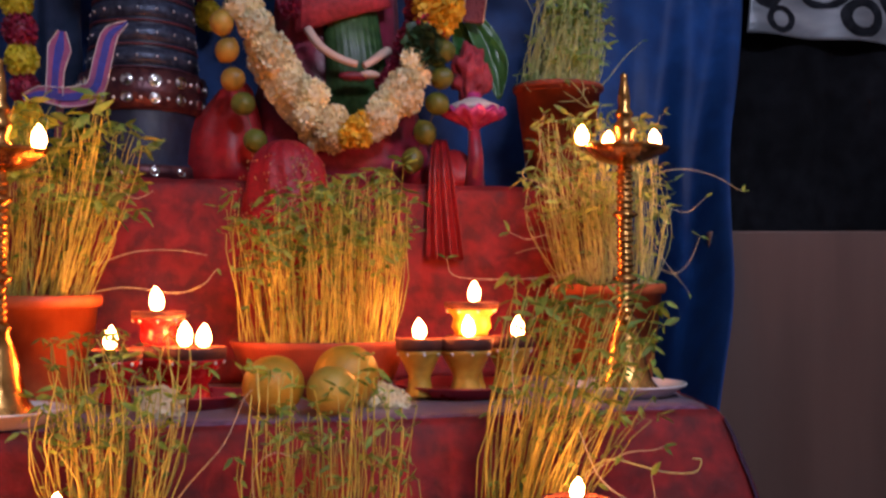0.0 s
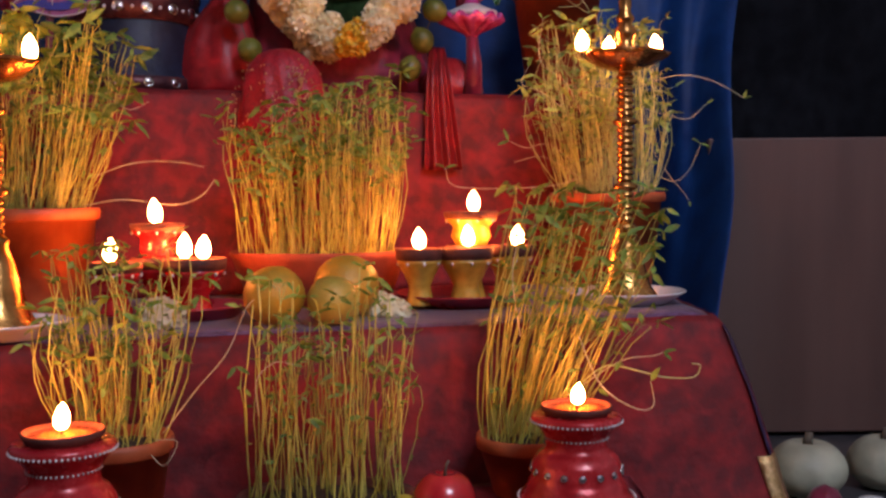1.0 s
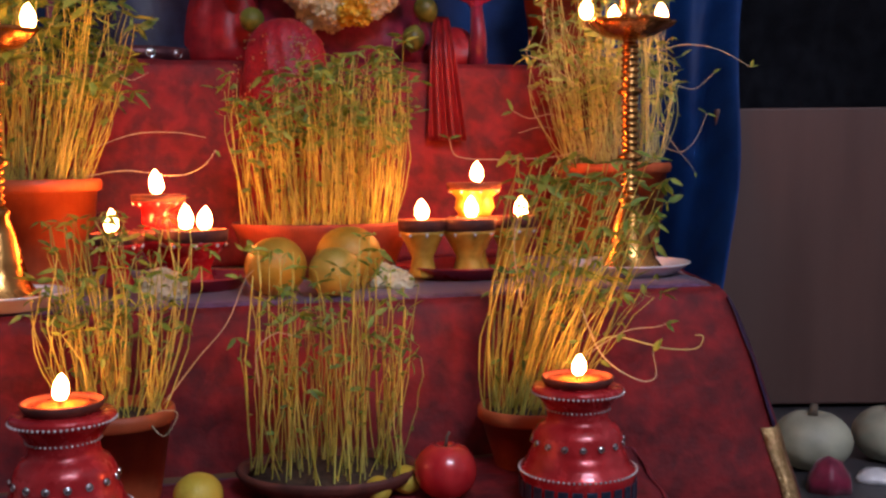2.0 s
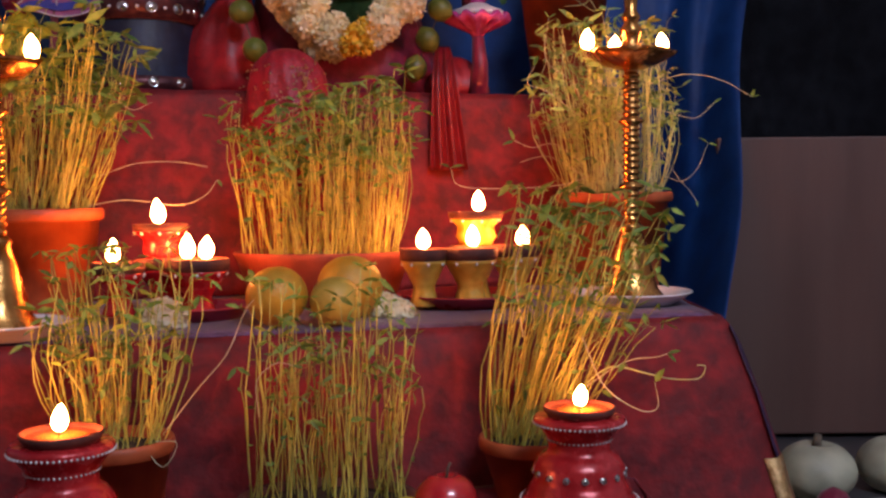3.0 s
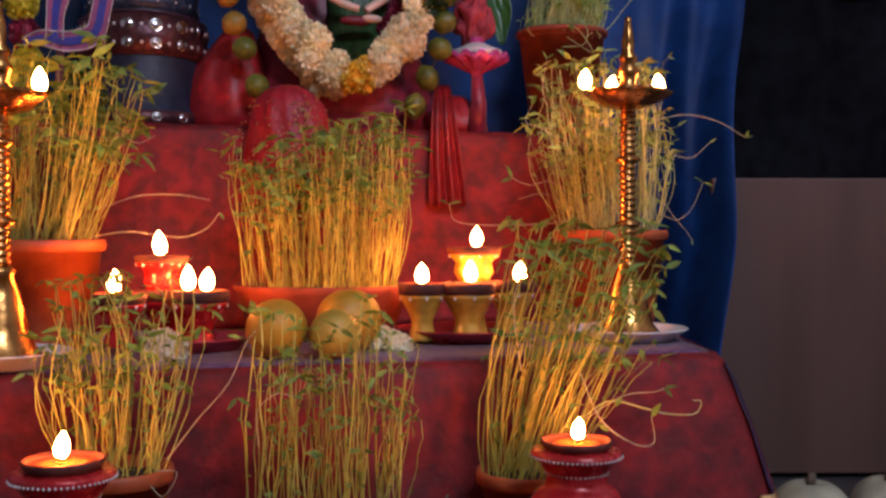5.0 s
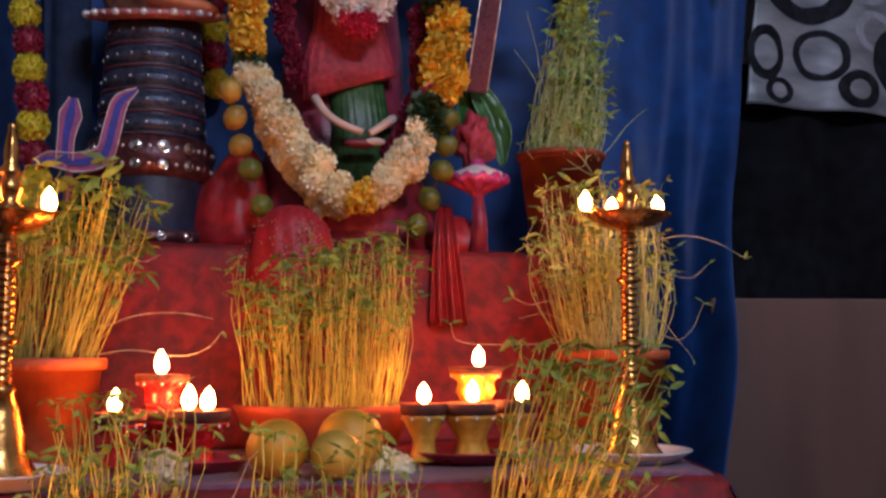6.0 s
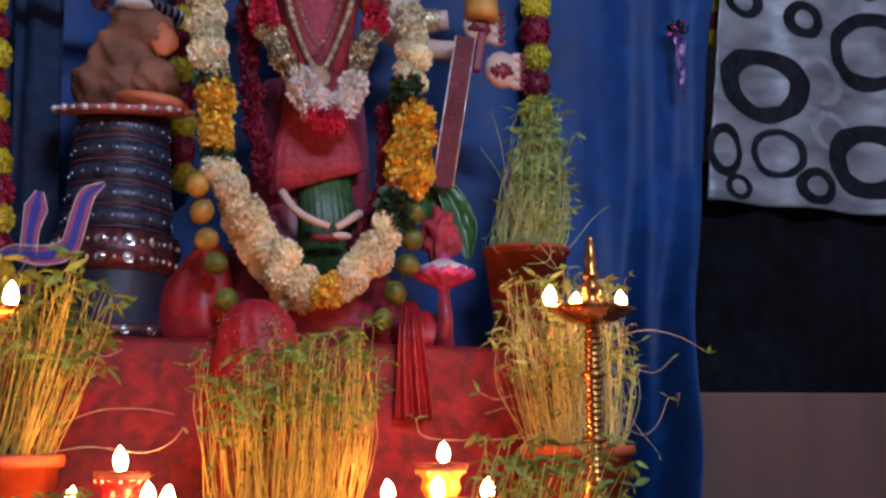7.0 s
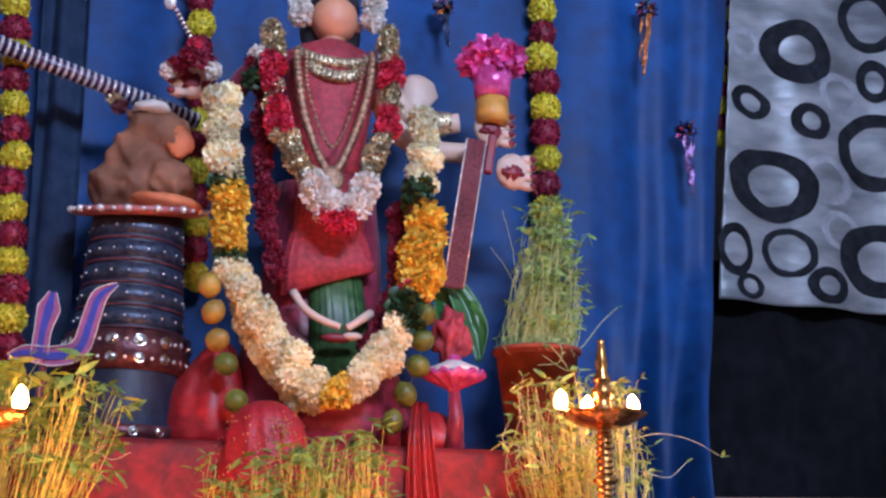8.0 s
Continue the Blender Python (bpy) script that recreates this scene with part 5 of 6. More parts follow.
def necklace(pts, r, bead, label):
    pts = curve(pts, 70)
    t = thing("gold_necklace", pts[0], label, "necklace", "necklaces")
    bm = ball(bead, sub=1, scale=(1, 0.7, 1))
    me = bpy.data.meshes.new("bead")
    bm.to_mesh(me)
    bm.free()
    me.materials.append(M_OLDGOLD)
    part("chain", tube([p - pts[0] for p in pts[::3]], r, 6), M_OLDGOLD, t)
    for p in pts[::2]:
        piece("bead", me, t, p - pts[0] + Vector((0, -0.003, 0)))
    return t


necklace(line([(-0.268, 0.628, 1.50), (-0.255, 0.60, 1.42), (-0.235, 0.595, 1.33), (-0.185, 0.59, 1.235), (-0.140, 0.595, 1.335), (-0.118, 0.60, 1.43), (-0.112, 0.628, 1.52)]), 0.0085, 0.0105, "long gold bead necklace on the rose silk")
necklace(line([(-0.248, 0.62, 1.50), (-0.235, 0.60, 1.40), (-0.186, 0.592, 1.29), (-0.142, 0.60, 1.41), (-0.13, 0.62, 1.51)]), 0.0022, 0.0046, "thin gold necklace on the rose silk")
pend = part("pendant", lathe([(0, -0.008), (0.014, -0.007), (0.024, -0.003), (0.027, 0.001), (0.024, 0.004), (0.014, 0.006), (0, 0.007)], 28), M_OLDGOLD)
pend.matrix_world = pose(*place(-0.185, 0.586, 1.222), 90, 0, TURN15)
tagged(pend, "round gold pendant hanging on the rose silk", "pendant")


# ---------------------------------------------------------------- things round the idol
def ribbon_board(bm, path, widths, thick, y, mat=0):
    """A flat board that follows a curved line in the x-z plane."""
    pts = curve([(x, 0, z) for x, z in path], 26)
    ring = []
    for i, p in enumerate(pts):
        d = (pts[min(i + 1, len(pts) - 1)] - pts[max(i - 1, 0)]).normalized()
        nrm = Vector((-d.z, 0, d.x))
        u = i / (len(pts) - 1) * (len(widths) - 1)
        k = min(int(u), len(widths) - 2)
        w = widths[k] + (widths[k + 1] - widths[k]) * (u - k)
        ring.append([bm.verts.new(p + nrm * w * a + Vector((0, y + b, 0))) for a, b in ((-0.5, 0), (0.5, 0), (0.5, thick), (-0.5, thick))])
    for a, b in zip(ring, ring[1:]):
        for j in range(4):
            bm.faces.new((a[j], a[(j + 1) % 4], b[(j + 1) % 4], b[j])).material_index = mat
    bm.faces.new(ring[0][::-1]).material_index = mat
    bm.faces.new(ring[-1]).material_index = mat
    return bm


def emblem():
    t = thing("emblem_board", place(-0.619, 0.50, 0.822), "violet and blue felt emblem board on a beaded stick", "emblem", rz=TURN15)
    t.scale = (0.92, 1.0, 1.05)
    curves = [([(-0.075, 0.004), (-0.045, 0.012), (0.0, 0.008), (0.045, 0.022), (0.060, 0.070), (0.072, 0.110), (0.102, 0.133)], [0.008, 0.024, 0.032, 0.034, 0.033, 0.030, 0.005]),
              ([(-0.022, 0.010), (-0.020, 0.050), (-0.014, 0.085), (-0.010, 0.112)], [0.030, 0.030, 0.042, 0.014])]
    for k, (path, w) in enumerate(curves):
        part("felt_board", ribbon_board(bmesh.new(), path, w, 0.006, 0.0 if k else 0.0015), M_VIOLET, t)
        part("blue_stripe", ribbon_board(bmesh.new(), path, [a * 0.38 for a in w], 0.003, -0.003 if k else -0.0015), M_ROYAL, t)
        for sgn in (-1, 1):
            edge = curve([(x, -0.0025, z) for x, z in path], 26)
            pts = []
            for i, q in enumerate(edge):
                d = (edge[min(i + 1, 26)] - edge[max(i - 1, 0)]).normalized()
                u = i / 26 * (len(w) - 1)
                j = min(int(u), len(w) - 2)
                pts.append(q + Vector((-d.z, 0, d.x)) * sgn * 0.48 * (w[j] + (w[j + 1] - w[j]) * (u - j)))
            part("bead_edge", tube(pts, 0.0012, 5), M_SILVER, t)
    part("stick", tube([(-0.012, 0.008, 0.01), (-0.016, 0.006, -0.06), (-0.018, 0.006, -0.449)], 0.007, 8), M_GLITTER, t, "dark glitter-wrapped stick")


emblem()


def pedestal():
    t = thing("foil_pedestal", place(-0.562, 0.72, PLAT_Z), "dark blue foil pedestal with grey-blue belts, red lines and round mirrors", "pedestal")
    t.scale = (1, 1, 0.970)
    part("column", lathe([(0, 0), (0.118, 0), (0.116, 0.03), (0.110, 0.036), (0.106, 0.14), (0.100, 0.21), (0.094, 0.30), (0.088, 0.38), (0.086, 0.452), (0, 0.452)], 48, wobble=0.01), M_DARKBLUEFOIL, t)
    band = part("jewel_band", lathe([(0.104, 0.132), (0.1150, 0.134), (0.1165, 0.166), (0.1155, 0.204), (0.108, 0.206), (0.100, 0.206), (0.100, 0.132)], 48), M_COPPERBAND, t, "dark copper band set with round mirrors")
    foot = part("foot_band", lathe([(0.112, 0.004), (0.1195, 0.006), (0.1195, 0.028), (0.112, 0.030)], 48), M_COPPERBAND, t)
    for z, r in ((0.131, 0.110), (0.208, 0.103), (0.252, 0.099), (0.297, 0.0955), (0.342, 0.0925), (0.388, 0.0895)):
        part("piping", lathe([(r - 0.004, z), (r + 0.0016, z + 0.001), (r + 0.0016, z + 0.0035), (r - 0.004, z + 0.0045)], 40), M_GLITTER, t, "thin red glitter piping")
    bm = ball(0.0105, sub=2)
    pearl = bpy.data.meshes.new("pearl")
    bm.to_mesh(pearl)
    bm.free()
    pearl.materials.append(M_SILVER)
    bm = lathe([(0, 0.0030), (0.0085, 0.0028), (0.0098, 0.0014), (0.0108, 0.0034), (0.0122, 0.0026), (0.0124, 0)], 18)
    mirror = bpy.data.meshes.new("round_mirror")
    bm.to_mesh(mirror)
    bm.free()
    mirror.materials.append(M_MIRROR)
    for i in range(15):
        a = 2 * math.pi * (i + 0.35) / 15
        for z, r, k in ((0.184, 0.1158, 1.0), (0.151, 0.1155, 0.85)):
            ob = piece("round_mirror", mirror, band, (r * math.cos(a), r * math.sin(a), z))
            ob.rotation_euler, ob.scale = (0, radians(90), a), (k, k, 1)
            b = a + math.pi / 15
            piece("pearl", pearl, band, (r * math.cos(b), r * math.sin(b), z), scale=[0.35] * 3)
        ob = piece("round_mirror", mirror, foot, (0.1185 * math.cos(a), 0.1185 * math.sin(a), 0.017))
        ob.rotation_euler, ob.scale = (0, radians(90), a), (0.75, 0.75, 1)
    for z, r0, r1 in ((0.216, 0.1005, 0.0985), (0.261, 0.0970, 0.0948), (0.306, 0.0938, 0.0910), (0.351, 0.0908, 0.0882), (0.398, 0.0880, 0.0868)):
        belt = part("foil_belt", lathe([(r0 - 0.004, z), (r0 + 0.0015, z + 0.001), (r1 + 0.0015, z + 0.031), (r1 - 0.004, z + 0.032)], 40), M_SILVERFOIL, t)
        for i in range(18):
            a = 2 * math.pi * i / 18
            piece("pearl", pearl, belt, ((r0 + 0.001) * math.cos(a), (r0 + 0.001) * math.sin(a), z + 0.016), scale=[0.24] * 3)
    disc = part("jewelled_disc", lathe([(0, 0.456), (0.085, 0.456), (0.124, 0.460), (0.128, 0.467), (0.125, 0.474), (0, 0.478)], 48), M_PINKJEWEL, t, "pink cloth disc edged with pearls")
    disc.matrix_basis = Matrix.Translation((0, 0, 0.466)) @ Matrix.Rotation(radians(15), 4, "X") @ Matrix.Translation((0, 0, -0.466))
    for i in range(30):
        a = 2 * math.pi * i / 30
        piece("pearl", pearl, disc, (0.128 * math.cos(a), 0.128 * math.sin(a), 0.468), scale=[0.75 if i % 2 else 0.45] * 3)


pedestal()


def clay_bull():
    bm = bmesh.new()
    for at, sc in (((0, 0.02, 0.05), (0.095, 0.07, 0.055)), ((-0.045, 0.02, 0.045), (0.055, 0.06, 0.05)), ((0.0, 0.0, 0.10), (0.07, 0.05, 0.06)), ((0.02, -0.01, 0.145), (0.062, 0.045, 0.045)), ((0.055, -0.03, 0.125), (0.035, 0.030, 0.035)),
                   ((0.01, -0.005, 0.175), (0.048, 0.035, 0.022)), ((0.05, -0.02, 0.05), (0.05, 0.05, 0.045)), ((-0.01, -0.035, 0.16), (0.018, 0.015, 0.012))):
        ball(1, bm, at, sc, 3, 0, 0.30, at[0] * 40 + at[2] * 60, 4.5)
    ob = part("clay_bull", bm, [M_CLAYFIG])
    c = place(-0.562, 0.72, PLAT_Z + 0.456)
    ob.matrix_world = pose(c.x, c.y, c.z, 0, 0, TURN15) @ Matrix.Diagonal((1, 1, 1.12, 1))
    mod = ob.modifiers.new("join", "REMESH")
    mod.mode, mod.voxel_size, mod.use_smooth_shade = "VOXEL", 0.005, True
    tagged(ob, "rough brown clay bull figure lying on a jewelled disc", "figurine")
    slab = part("orange_slab", ball(1, sub=3, scale=(0.070, 0.035, 0.017), rough=0.12), M_CLAYORANGE)
    c = place(-0.495, 0.655, PLAT_Z + 0.457)
    slab.matrix_world = pose(c.x, c.y, c.z, 0, 4, TURN15)
    tagged(slab, "orange painted clay slab at the bull's feet", "clay slab")
    muz = part("orange_muzzle", ball(1, sub=3, scale=(0.026, 0.010, 0.030), rough=0.25, freq=5), M_CLAYORANGE)
    muz.parent = ob
    muz.location = (0.066, -0.052, 0.118)


clay_bull()


def mace():
    a, b = place(-0.865, 0.62, 1.453), place(-0.485, 0.80, 1.395)
    t = thing("ribbon_mace", a, "long dark rod wound with silver ribbon, leaning on the clay bull", "mace")
    d = b - a
    part("rod", tube([(0, 0, 0), d * 0.5, d], 0.0155, 16), M_ROD, t)
    q = d.to_track_quat("Z", "Y").to_euler()
    bm = lathe([(0.0150, -0.0032), (0.0185, -0.0022), (0.0185, 0.0022), (0.0150, 0.0032)], 20)
    me = bpy.data.meshes.new("silver_winding")
    bm.to_mesh(me)
    bm.free()
    me.materials.append(M_SILVER)
    n = 34
    for i in range(n):
        ob = piece("silver_winding", me, t, d * ((i + 0.5) / n))
        ob.rotation_euler = q
    part("white_cap", ball(1, sub=2, scale=(0.036, 0.025, 0.012), at=place(-0.547, 0.68, 1.365) - a, rough=0.5, freq=6), M_PETWHITE, t)
    for k, (x, z) in enumerate(((-0.014, -0.020), (-0.004, -0.036), (-0.020, -0.004))):
        piece("jewel_tuft", pompom("jewel_tuft", 0.013, 0.013, M_GLITTER if k else M_SILVERGOLD, 70, 0.009, 90 + k), t, d * 0.66 + Vector((x, -0.016, z)))


mace()


def red_bundle(at, r, h, label, seed, lean=0.0):
    bm = lathe([(0, 0), (r * 0.9, 0), (r * 1.0, h * 0.06), (r * 1.05, h * 0.14), (r * 1.04, h * 0.24), (r, h * 0.35), (r * 0.9, h * 0.47), (r * 0.78, h * 0.6), (r * 0.64, h * 0.71), (r * 0.5, h * 0.82), (r * 0.36, h * 0.91), (r * 0.2, h * 0.97), (0, h)], 64, squash=0.75)
    for v in bm.verts:
        a = math.atan2(v.co.y, v.co.x)
        k = 1 + 0.07 * math.sin(a * 7 + seed + v.co.z * 26) * (0.3 + v.co.z / h) + 0.16 * noise.noise(v.co * 13 + Vector((seed, 0, 0))) + 0.06 * noise.noise(v.co * 40)
        v.co = Vector((v.co.x * k + lean * (v.co.z / h) ** 1.5, v.co.y * k, v.co.z))
    ob = part("red_satin_pouch", bm, M_REDSATIN)
    ob.location = at
    return tagged(ob, label, "cloth bundle", "red cloth bundles")


red_bundle(place(-0.412, 0.67, PLAT_Z + 0.001), 0.080, 0.195, "puffed red satin bundle on the platform", 2.0, 0.03)
red_bundle(place(-0.335, 0.66, PLAT_Z + 0.001), 0.065, 0.085, "low crumpled red satin bundle on the platform", 4.0)
red_bundle(place(0.02, 0.63, PLAT_Z + 0.001), 0.060, 0.075, "low crumpled red satin bundle on the platform", 6.0)


def veiled_pot():
    c = place(-0.268, 0.478, TABLE_Z)
    t = thing("veiled_pot", c, "coconut pot wrapped in red sequinned net veil", "pot")
    bm = lathe([(0, 0), (0.050, 0), (0.056, 0.04), (0.062, 0.14), (0.070, 0.22), (0.073, 0.25), (0.075, 0.275), (0.076, 0.30), (0.075, 0.32), (0.073, 0.34), (0.068, 0.36), (0.061, 0.38), (0.050, 0.397), (0.036, 0.41), (0.018, 0.418), (0, 0.42)], 80, squash=0.6)
    for v in bm.verts:
        a = math.atan2(v.co.y, v.co.x)
        k = 1 + 0.04 * math.sin(a * 9 + v.co.z * 40) + 0.12 * noise.noise(v.co * 22) + 0.05 * noise.noise(v.co * 60)
        v.co = Vector((v.co.x * k, v.co.y * k, v.co.z))
    veil = part("veil", bm, M_VEIL, t, "crumpled red net veil")
    rng = random.Random(3)
    bm = ball(0.0019, sub=1)
    me = bpy.data.meshes.new("sequin")
    bm.to_mesh(me)
    bm.free()
    me.materials.append(M_GOLD)
    for i in range(190):
        a = rng.uniform(math.pi, 2 * math.pi)
        z = 0.300 + 0.016 * math.sin(a * 3) + rng.gauss(0, 0.006)
        if i > 130:
            a, z = rng.uniform(math.pi, 2 * math.pi), rng.uniform(0.31, 0.40)
        elif i > 60:
            a, z = rng.gauss(5.2, 0.12), rng.uniform(0.30, 0.39)
        r = 0.087 if z < 0.335 else 0.087 - (z - 0.335) * 0.42
        piece("sequin", me, veil, (r * math.cos(a), r * 0.6 * math.sin(a) - 0.001, z))


veiled_pot()


def red_sash():
    def f(u, v):
        pleat = 0.004 * math.sin(u * 17 + 0.5 * math.sin(v * 4)) * (0.5 + v)
        w = 0.026 + 0.044 * v ** 0.7
        return place(-0.005 + (u - 0.5) * w + 0.010 * v, 0.515 + pleat - 0.008 * v + 0.05 * max(0, 0.35 - v) ** 2 * 8, 0.79 - 0.225 * v)

    ob = part("hanging_drapery", sheet(f, 50, 24, 0.0015), M_SASH)
    tagged(ob, "pleated red satin sash hanging over the platform edge", "sash")


red_sash()


def fan_doll():
    t = thing("lotus_stand", place(0.060, 0.585, PLAT_Z - 0.001), "pink and white pleated lotus shape on a slim stem", "ornament")
    bm = lathe([(0.006, 0.10), (0.014, 0.115), (0.034, 0.130), (0.050, 0.142), (0.048, 0.146), (0.030, 0.150), (0.018, 0.162), (0.012, 0.18), (0.0, 0.185)], 72)
    for v in bm.verts:
        a = math.atan2(v.co.y, v.co.x)
        v.co.z += 0.006 * math.sin(a * 12) * (math.hypot(v.co.x, v.co.y) / 0.05) ** 2
    for v in bm.verts:
        if 0.125 < v.co.z < 0.156:
            v.co.x *= 1.25
            v.co.y *= 1.25
    part("lotus_skirt", bm, M_PETPINK, t)
    part("white_petals", lathe([(0.054, 0.1455), (0.048, 0.156), (0.028, 0.164), (0.012, 0.172), (0, 0.172)], 36), M_PETWHITE, t)
    part("stem", tube([(0, 0, 0), (0.004, 0, 0.06), (0, 0, 0.12)], 0.013, 12, taper=(1.5, 0.8)), M_MAROON, t)
    part("upper_cloth", ball(1, sub=4, scale=(0.034, 0.024, 0.055), at=(-0.004, 0.012, 0.215), rough=0.55, freq=5), M_PINKRED, t)


fan_doll()


def big_leaf(at, ln, w, rx, ry, rz, bend, label):
    def f(u, v):
        q = v * ln
        half = w * math.sin(math.pi * min(1, v * 0.96 + 0.02)) ** 0.75
        x = (u - 0.5) * 2 * half
        return Vector((x + 0.02 * math.sin(v * 3), -abs(x) * 0.35 + bend * v * v + 0.004 * noise.noise((u * 5, v * 9, ln * 50)), -q))

    ob = part("green_leaf", sheet(f, 14, 26, 0.0008), M_LEAFBIG)
    ob.matrix_world = pose(*at, rx, ry, rz)
    tagged(ob, label, "leaf", "green leaves")


big_leaf(place(0.036, 0.62, 1.068), 0.205, 0.028, 0, -19, 10, -0.03, "broad glossy green leaf hanging beside the idol")
big_leaf(place(0.052, 0.63, 1.020), 0.150, 0.026, 0, -24, -8, -0.02, "broad glossy green leaf hanging beside the idol")
big_leaf(place(0.026, 0.63, 1.040), 0.140, 0.028, 0, 2, 20, -0.02, "broad glossy green leaf hanging beside the idol")


def sword():
    a, b = place(0.105, 0.575, 1.335), place(0.058, 0.585, 1.020)
    d = b - a
    t = thing("glitter_club", a, "flat maroon glitter club with beaded edges held by the idol", "club")
    bm = box(0.040, 0.010, d.length, 0.003)
    ob = part("blade", bm, M_GLITTER, t)
    ob.matrix_basis = Matrix.Translation(d) @ Matrix.Rotation(math.atan2(-d.x, -d.z), 4, "Y")
    for s in (-1, 1):
        part("bead_edge", tube([(s * 0.020, -0.0055, 0.003), (s * 0.020, -0.0055, d.length - 0.003)], 0.0018, 6), M_BEAD, ob)
    part("collar", box(0.018, 0.018, 0.085, 0.004, at=(0.032, 0, d.length - 0.07)), M_HENNA, ob)


sword()


def foil_crown():
    t = thing("foil_bouquet", place(0.142, 0.625, 1.394), "shiny pink foil bouquet with ochre wrap held up by the idol", "bouquet")
    part("wrap", lathe([(0, 0), (0.034, 0), (0.037, 0.02), (0.034, 0.06), (0.0, 0.062)], 28, wobble=0.06), M_OCHRE, t, "ochre cloth wrap")
    part("foil_cup", lathe([(0, 0.058), (0.037, 0.058), (0.040, 0.09), (0.043, 0.125), (0.0, 0.128)], 28, wobble=0.06), M_PETPINK, t)
    rng = random.Random(9)
    fl = [pompom("foil_curl", 0.022, 0.020, M_PETPINK, 40, 0.022, 70 + k) for k in range(2)]
    for i in range(10):
        a = 2 * math.pi * i / 10
        piece("foil_curl", fl[i % 2], t, (0.040 * math.cos(a), 0.030 * math.sin(a), 0.14 + 0.018 * rng.random()), (rng.uniform(0, 90), rng.uniform(0, 90), 0))
    piece("foil_curl", fl[0], t, (0, -0.01, 0.165), (0, 0, 0), (1.2, 1.2, 1.2))


foil_crown()


bm = ball(0.0058, sub=1)
BEAD = bpy.data.meshes.new("bead")
bm.to_mesh(BEAD)
bm.free()
BEAD.materials.append(M_BEAD)


def spear():
    a, b = place(-0.515, 0.625, 1.580), place(-0.396, 0.625, 1.370)
    t = thing("beaded_spear", a, "slim beaded spear with silver tip held by the idol", "spear")
    d = b - a
    part("shaft", tube([(0, 0, 0), d * 0.5, d], 0.0045, 10), M_GLITTER, t)
    for i in range(24):
        piece("bead", BEAD, t, d * ((i + 0.5) / 24))
    part("tip", ball(1, sub=2, scale=(0.014, 0.008, 0.022), rough=0.2), M_SILVER, t)


spear()


def flower_cuff():
    org = place(-0.462, 0.606, 1.440)
    t = thing("flower_cuff", org, "small cluster of red and white flowers on the spear", "flowers")
    for k, (x, y, z, kind, sc) in enumerate([(-0.028, 0, -0.004, B_RED, 1.0), (0.0, -0.012, 0.008, B_RED, 1.1), (0.028, 0, 0.004, B_RED, 0.9), (-0.045, 0, -0.016, B_WHITE, 0.6), (0.045, -0.004, -0.018, B_WHITE, 0.6), (0.004, -0.006, 0.034, B_ROSE, 0.8)]):
        piece("flower", kind[k % 3], t, (x, y, z), (k * 40, k * 25, 0), (sc, sc, sc))
    for k, (x, z, kind) in enumerate([(-0.335, 1.475, B_WHITE), (-0.348, 1.455, B_RED), (-0.33, 1.44, B_GREEN), (-0.345, 1.42, B_GREEN)]):
        piece("flower", kind[k % 3], t, place(x, 0.60, z) - org, (k * 40, k * 25, 0), (0.75, 0.75, 0.75))


flower_cuff()


def tinsel_material():
    """Crumpled holographic foil: each scrap its own dark or bright hue."""
    m = surface("glitter_tinsel", (0.03, 0.03, 0.06), (0.10, 0.09, 0.14), 160, 0.16, 0.85, 0.5, 220, 30, 0.3)
    nt = m.node_tree
    geo, ramp = nt.nodes.new("ShaderNodeNewGeometry"), nt.nodes.new("ShaderNodeValToRGB")
    ramp.color_ramp.interpolation = "CONSTANT"
    stops = [(0.0, (0.02, 0.02, 0.05)), (0.35, (0.10, 0.12, 0.35)), (0.52, (0.45, 0.06, 0.16)), (0.66, (0.62, 0.26, 0.05)), (0.80, (0.08, 0.35, 0.40)), (0.90, (0.75, 0.72, 0.80))]
    ramp.color_ramp.elements[0].color = (*stops[0][1], 1)
    ramp.color_ramp.elements[1].position, ramp.color_ramp.elements[1].color = stops[1][0], (*stops[1][1], 1)
    for at, c in stops[2:]:
        ramp.color_ramp.elements.new(at).color = (*c, 1)
    nt.links.new(geo.outputs["Random Per Island"], ramp.inputs[0])
    nt.links.new(ramp.outputs[0], nt.nodes["Principled BSDF"].inputs["Base Color"])
    return m


M_TASSEL = tinsel_material()
M_RIBBONS = [surface("orange_tinsel_ribbon", (0.30, 0.10, 0.03), (0.62, 0.26, 0.08), 90, 0.22, 0.8, 0.6, 120, 30, 0.4), surface("violet_tinsel_ribbon", (0.08, 0.04, 0.14), (0.34, 0.20, 0.40), 90, 0.22, 0.8, 0.6, 120, 30, 0.4),
             surface("dark_tinsel_ribbon", (0.02, 0.03, 0.07), (0.08, 0.10, 0.18), 90, 0.22, 0.8, 0.6, 120, 30, 0.4)]


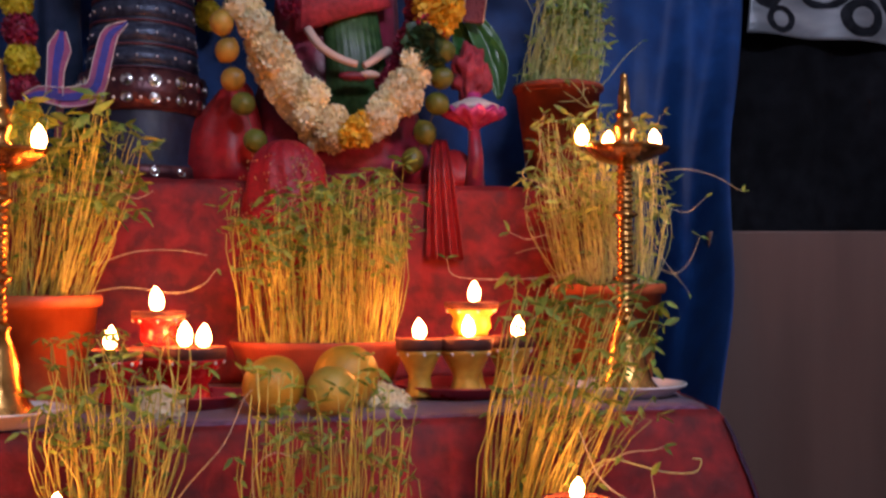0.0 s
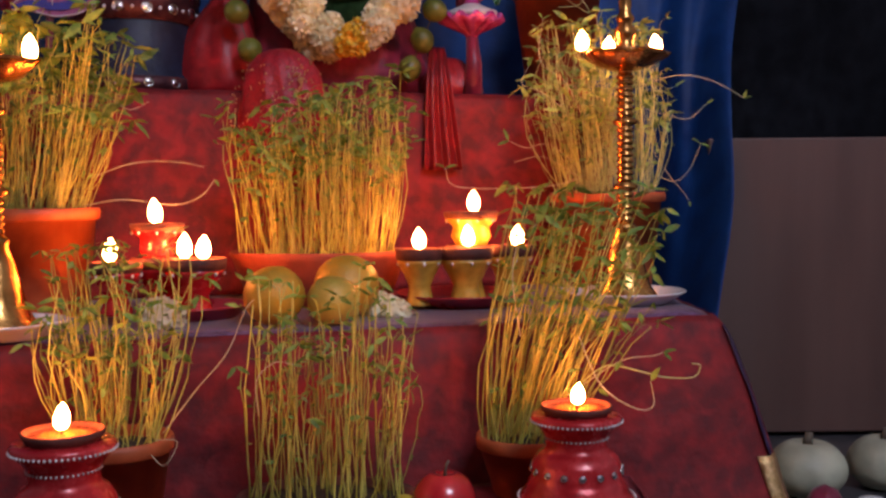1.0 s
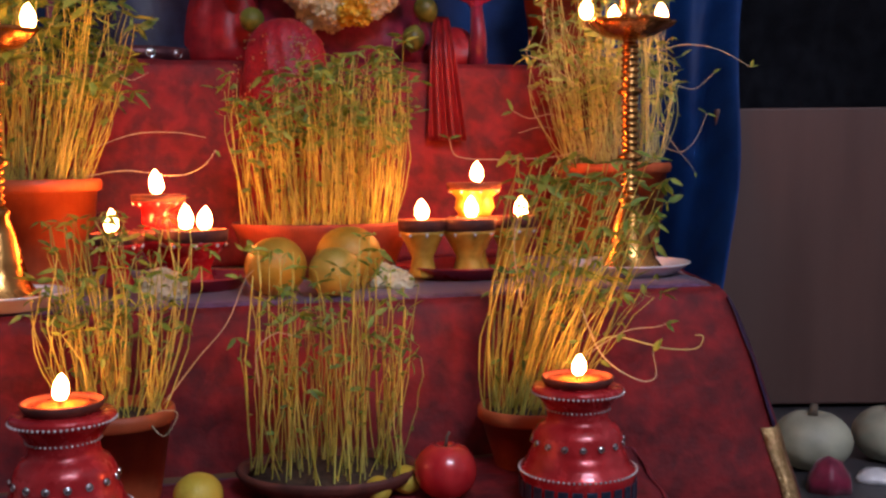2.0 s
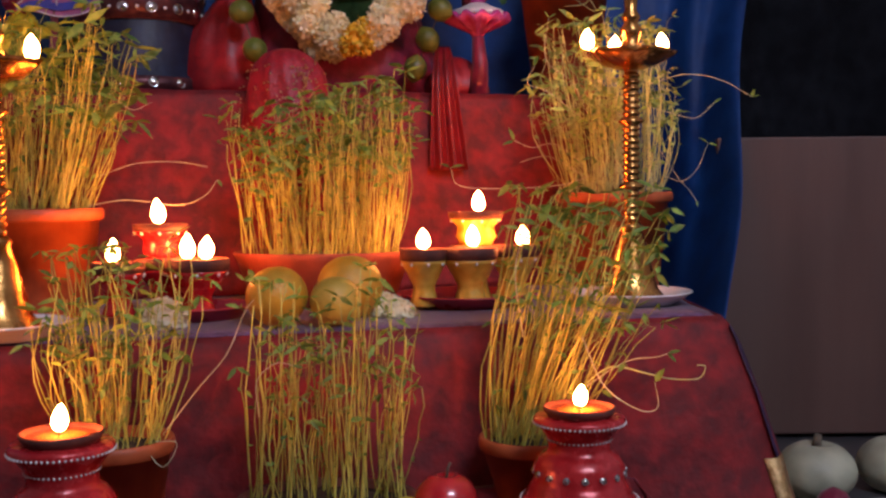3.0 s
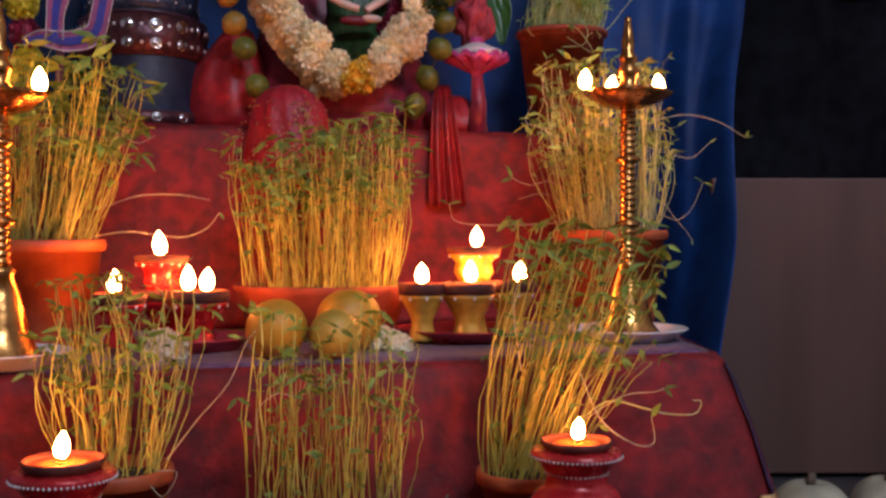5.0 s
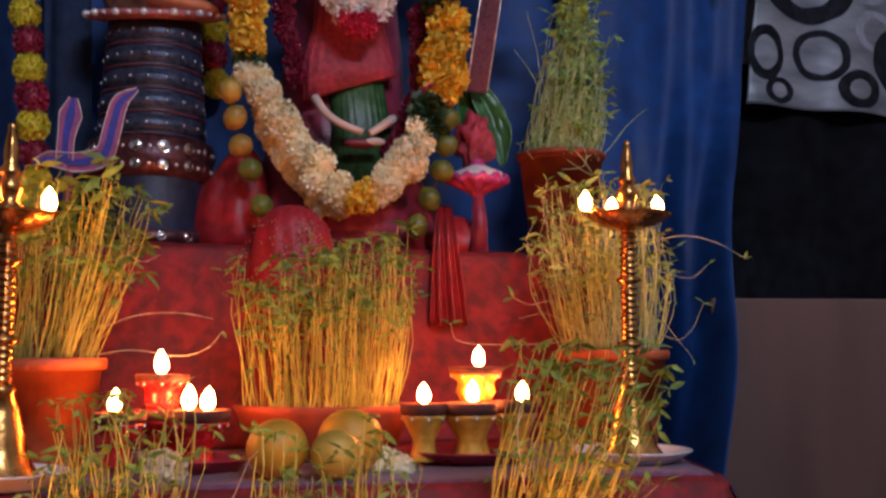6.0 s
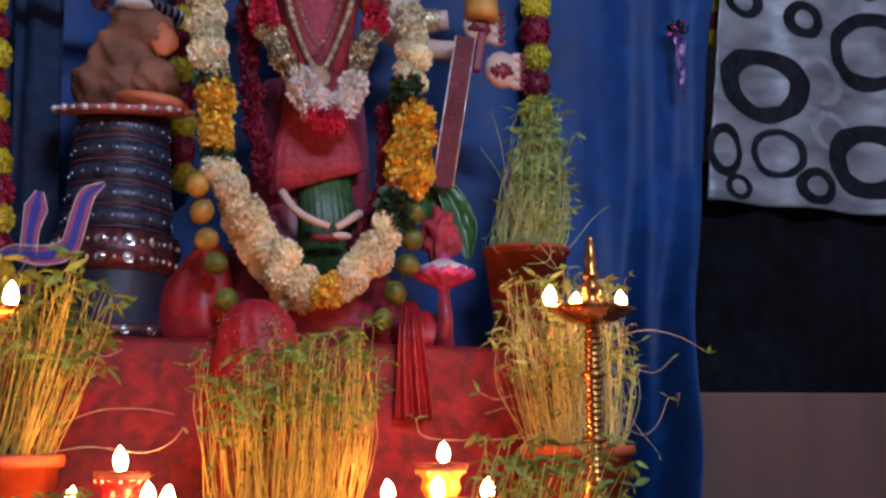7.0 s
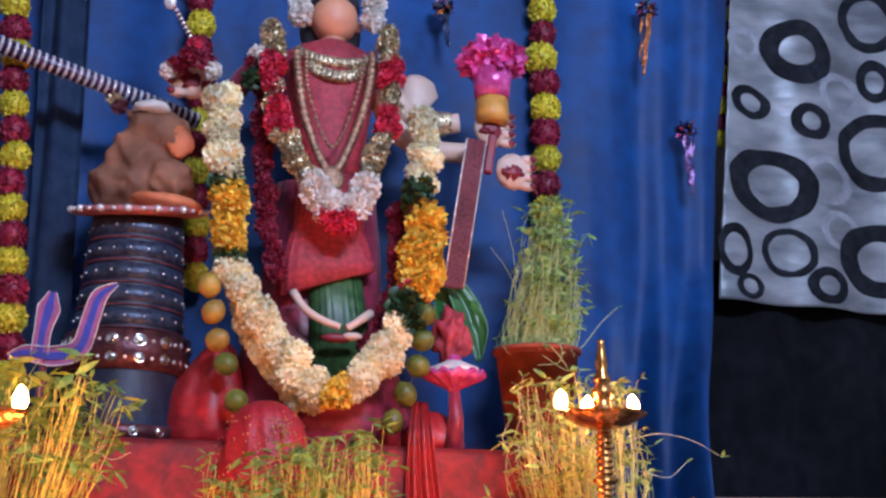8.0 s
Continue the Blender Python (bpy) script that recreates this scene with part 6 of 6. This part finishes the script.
def tassel(at, label, seed, tail, ribbon, lean):
    """A crumpled foil rosette with a few flat twisted ribbons hanging from it."""
    rng = random.Random(seed)
    t = thing("glitter_tassel", at, label, "tassel", "glitter tassels")
    bm = bmesh.new()
    for i in range(120):
        d = Vector((rng.gauss(0, 1), rng.gauss(0, 0.6), rng.gauss(0, 0.85))).normalized()
        c = d * rng.uniform(0.008, 0.026)
        u = d.cross(Vector((rng.uniform(-1, 1), rng.uniform(-1, 1), rng.uniform(-1, 1)))).normalized()
        w = u.cross(d)
        ln, wd = rng.uniform(0.006, 0.013), rng.uniform(0.003, 0.006)
        v = [bm.verts.new(c + u * wd), bm.verts.new(c + d * ln + w * wd * 0.5), bm.verts.new(c - u * wd), bm.verts.new(c - d * ln * 0.5 - w * wd)]
        bm.faces.new((v[0], v[1], v[2]))
        bm.faces.new((v[0], v[2], v[3]))
    part("rosette", bm, M_TASSEL, t)
    for i in range(6):
        x0, ln, ph = rng.uniform(-0.016, 0.016), tail * rng.uniform(0.55, 1.0), rng.uniform(0, 6)
        part("ribbon", sheet(lambda u, v: Vector((x0 * (1 - 0.6 * v) + lean * v + (u - 0.5) * 0.008 * math.cos(v * 7 + ph), (u - 0.5) * 0.008 * math.sin(v * 7 + ph) - 0.006, -0.012 - ln * v)), 1, 16, 0.0006), ribbon, t)


tassel(place(0.569, 0.875, 1.876), "orange glinting tinsel tassel pinned to the blue cloth", 1, 0.190, M_RIBBONS[0], -0.018)
tassel(place(0.661, 0.87, 1.549), "violet glinting tinsel tassel pinned to the blue cloth", 2, 0.175, M_RIBBONS[1], 0.0)
tassel(place(0.040, 0.875, 1.789), "dark glittering tinsel tassel pinned to the blue cloth", 3, 0.095, M_RIBBONS[2], 0.008)

# loose blossoms on the cloth
def loose(at, meshes, k, label):
    ob = new("loose_flower", meshes[0])
    ob.matrix_world = pose(*at, 30, 20, 0) @ Matrix.Diagonal((k, k, k * 0.7, 1))
    tagged(ob, label, "flower", "loose flowers")


loose(place(-0.372, 0.10, TABLE_Z + 0.014), B_CREAM, 1.1, "cream flower lying on the red cloth")
loose(place(-0.086, 0.12, TABLE_Z + 0.012), B_CREAM, 1.0, "cream flower lying on the red cloth")
loose(place(-0.066, 0.10, TABLE_Z + 0.010), B_CREAM, 0.8, "cream flower lying on the red cloth")
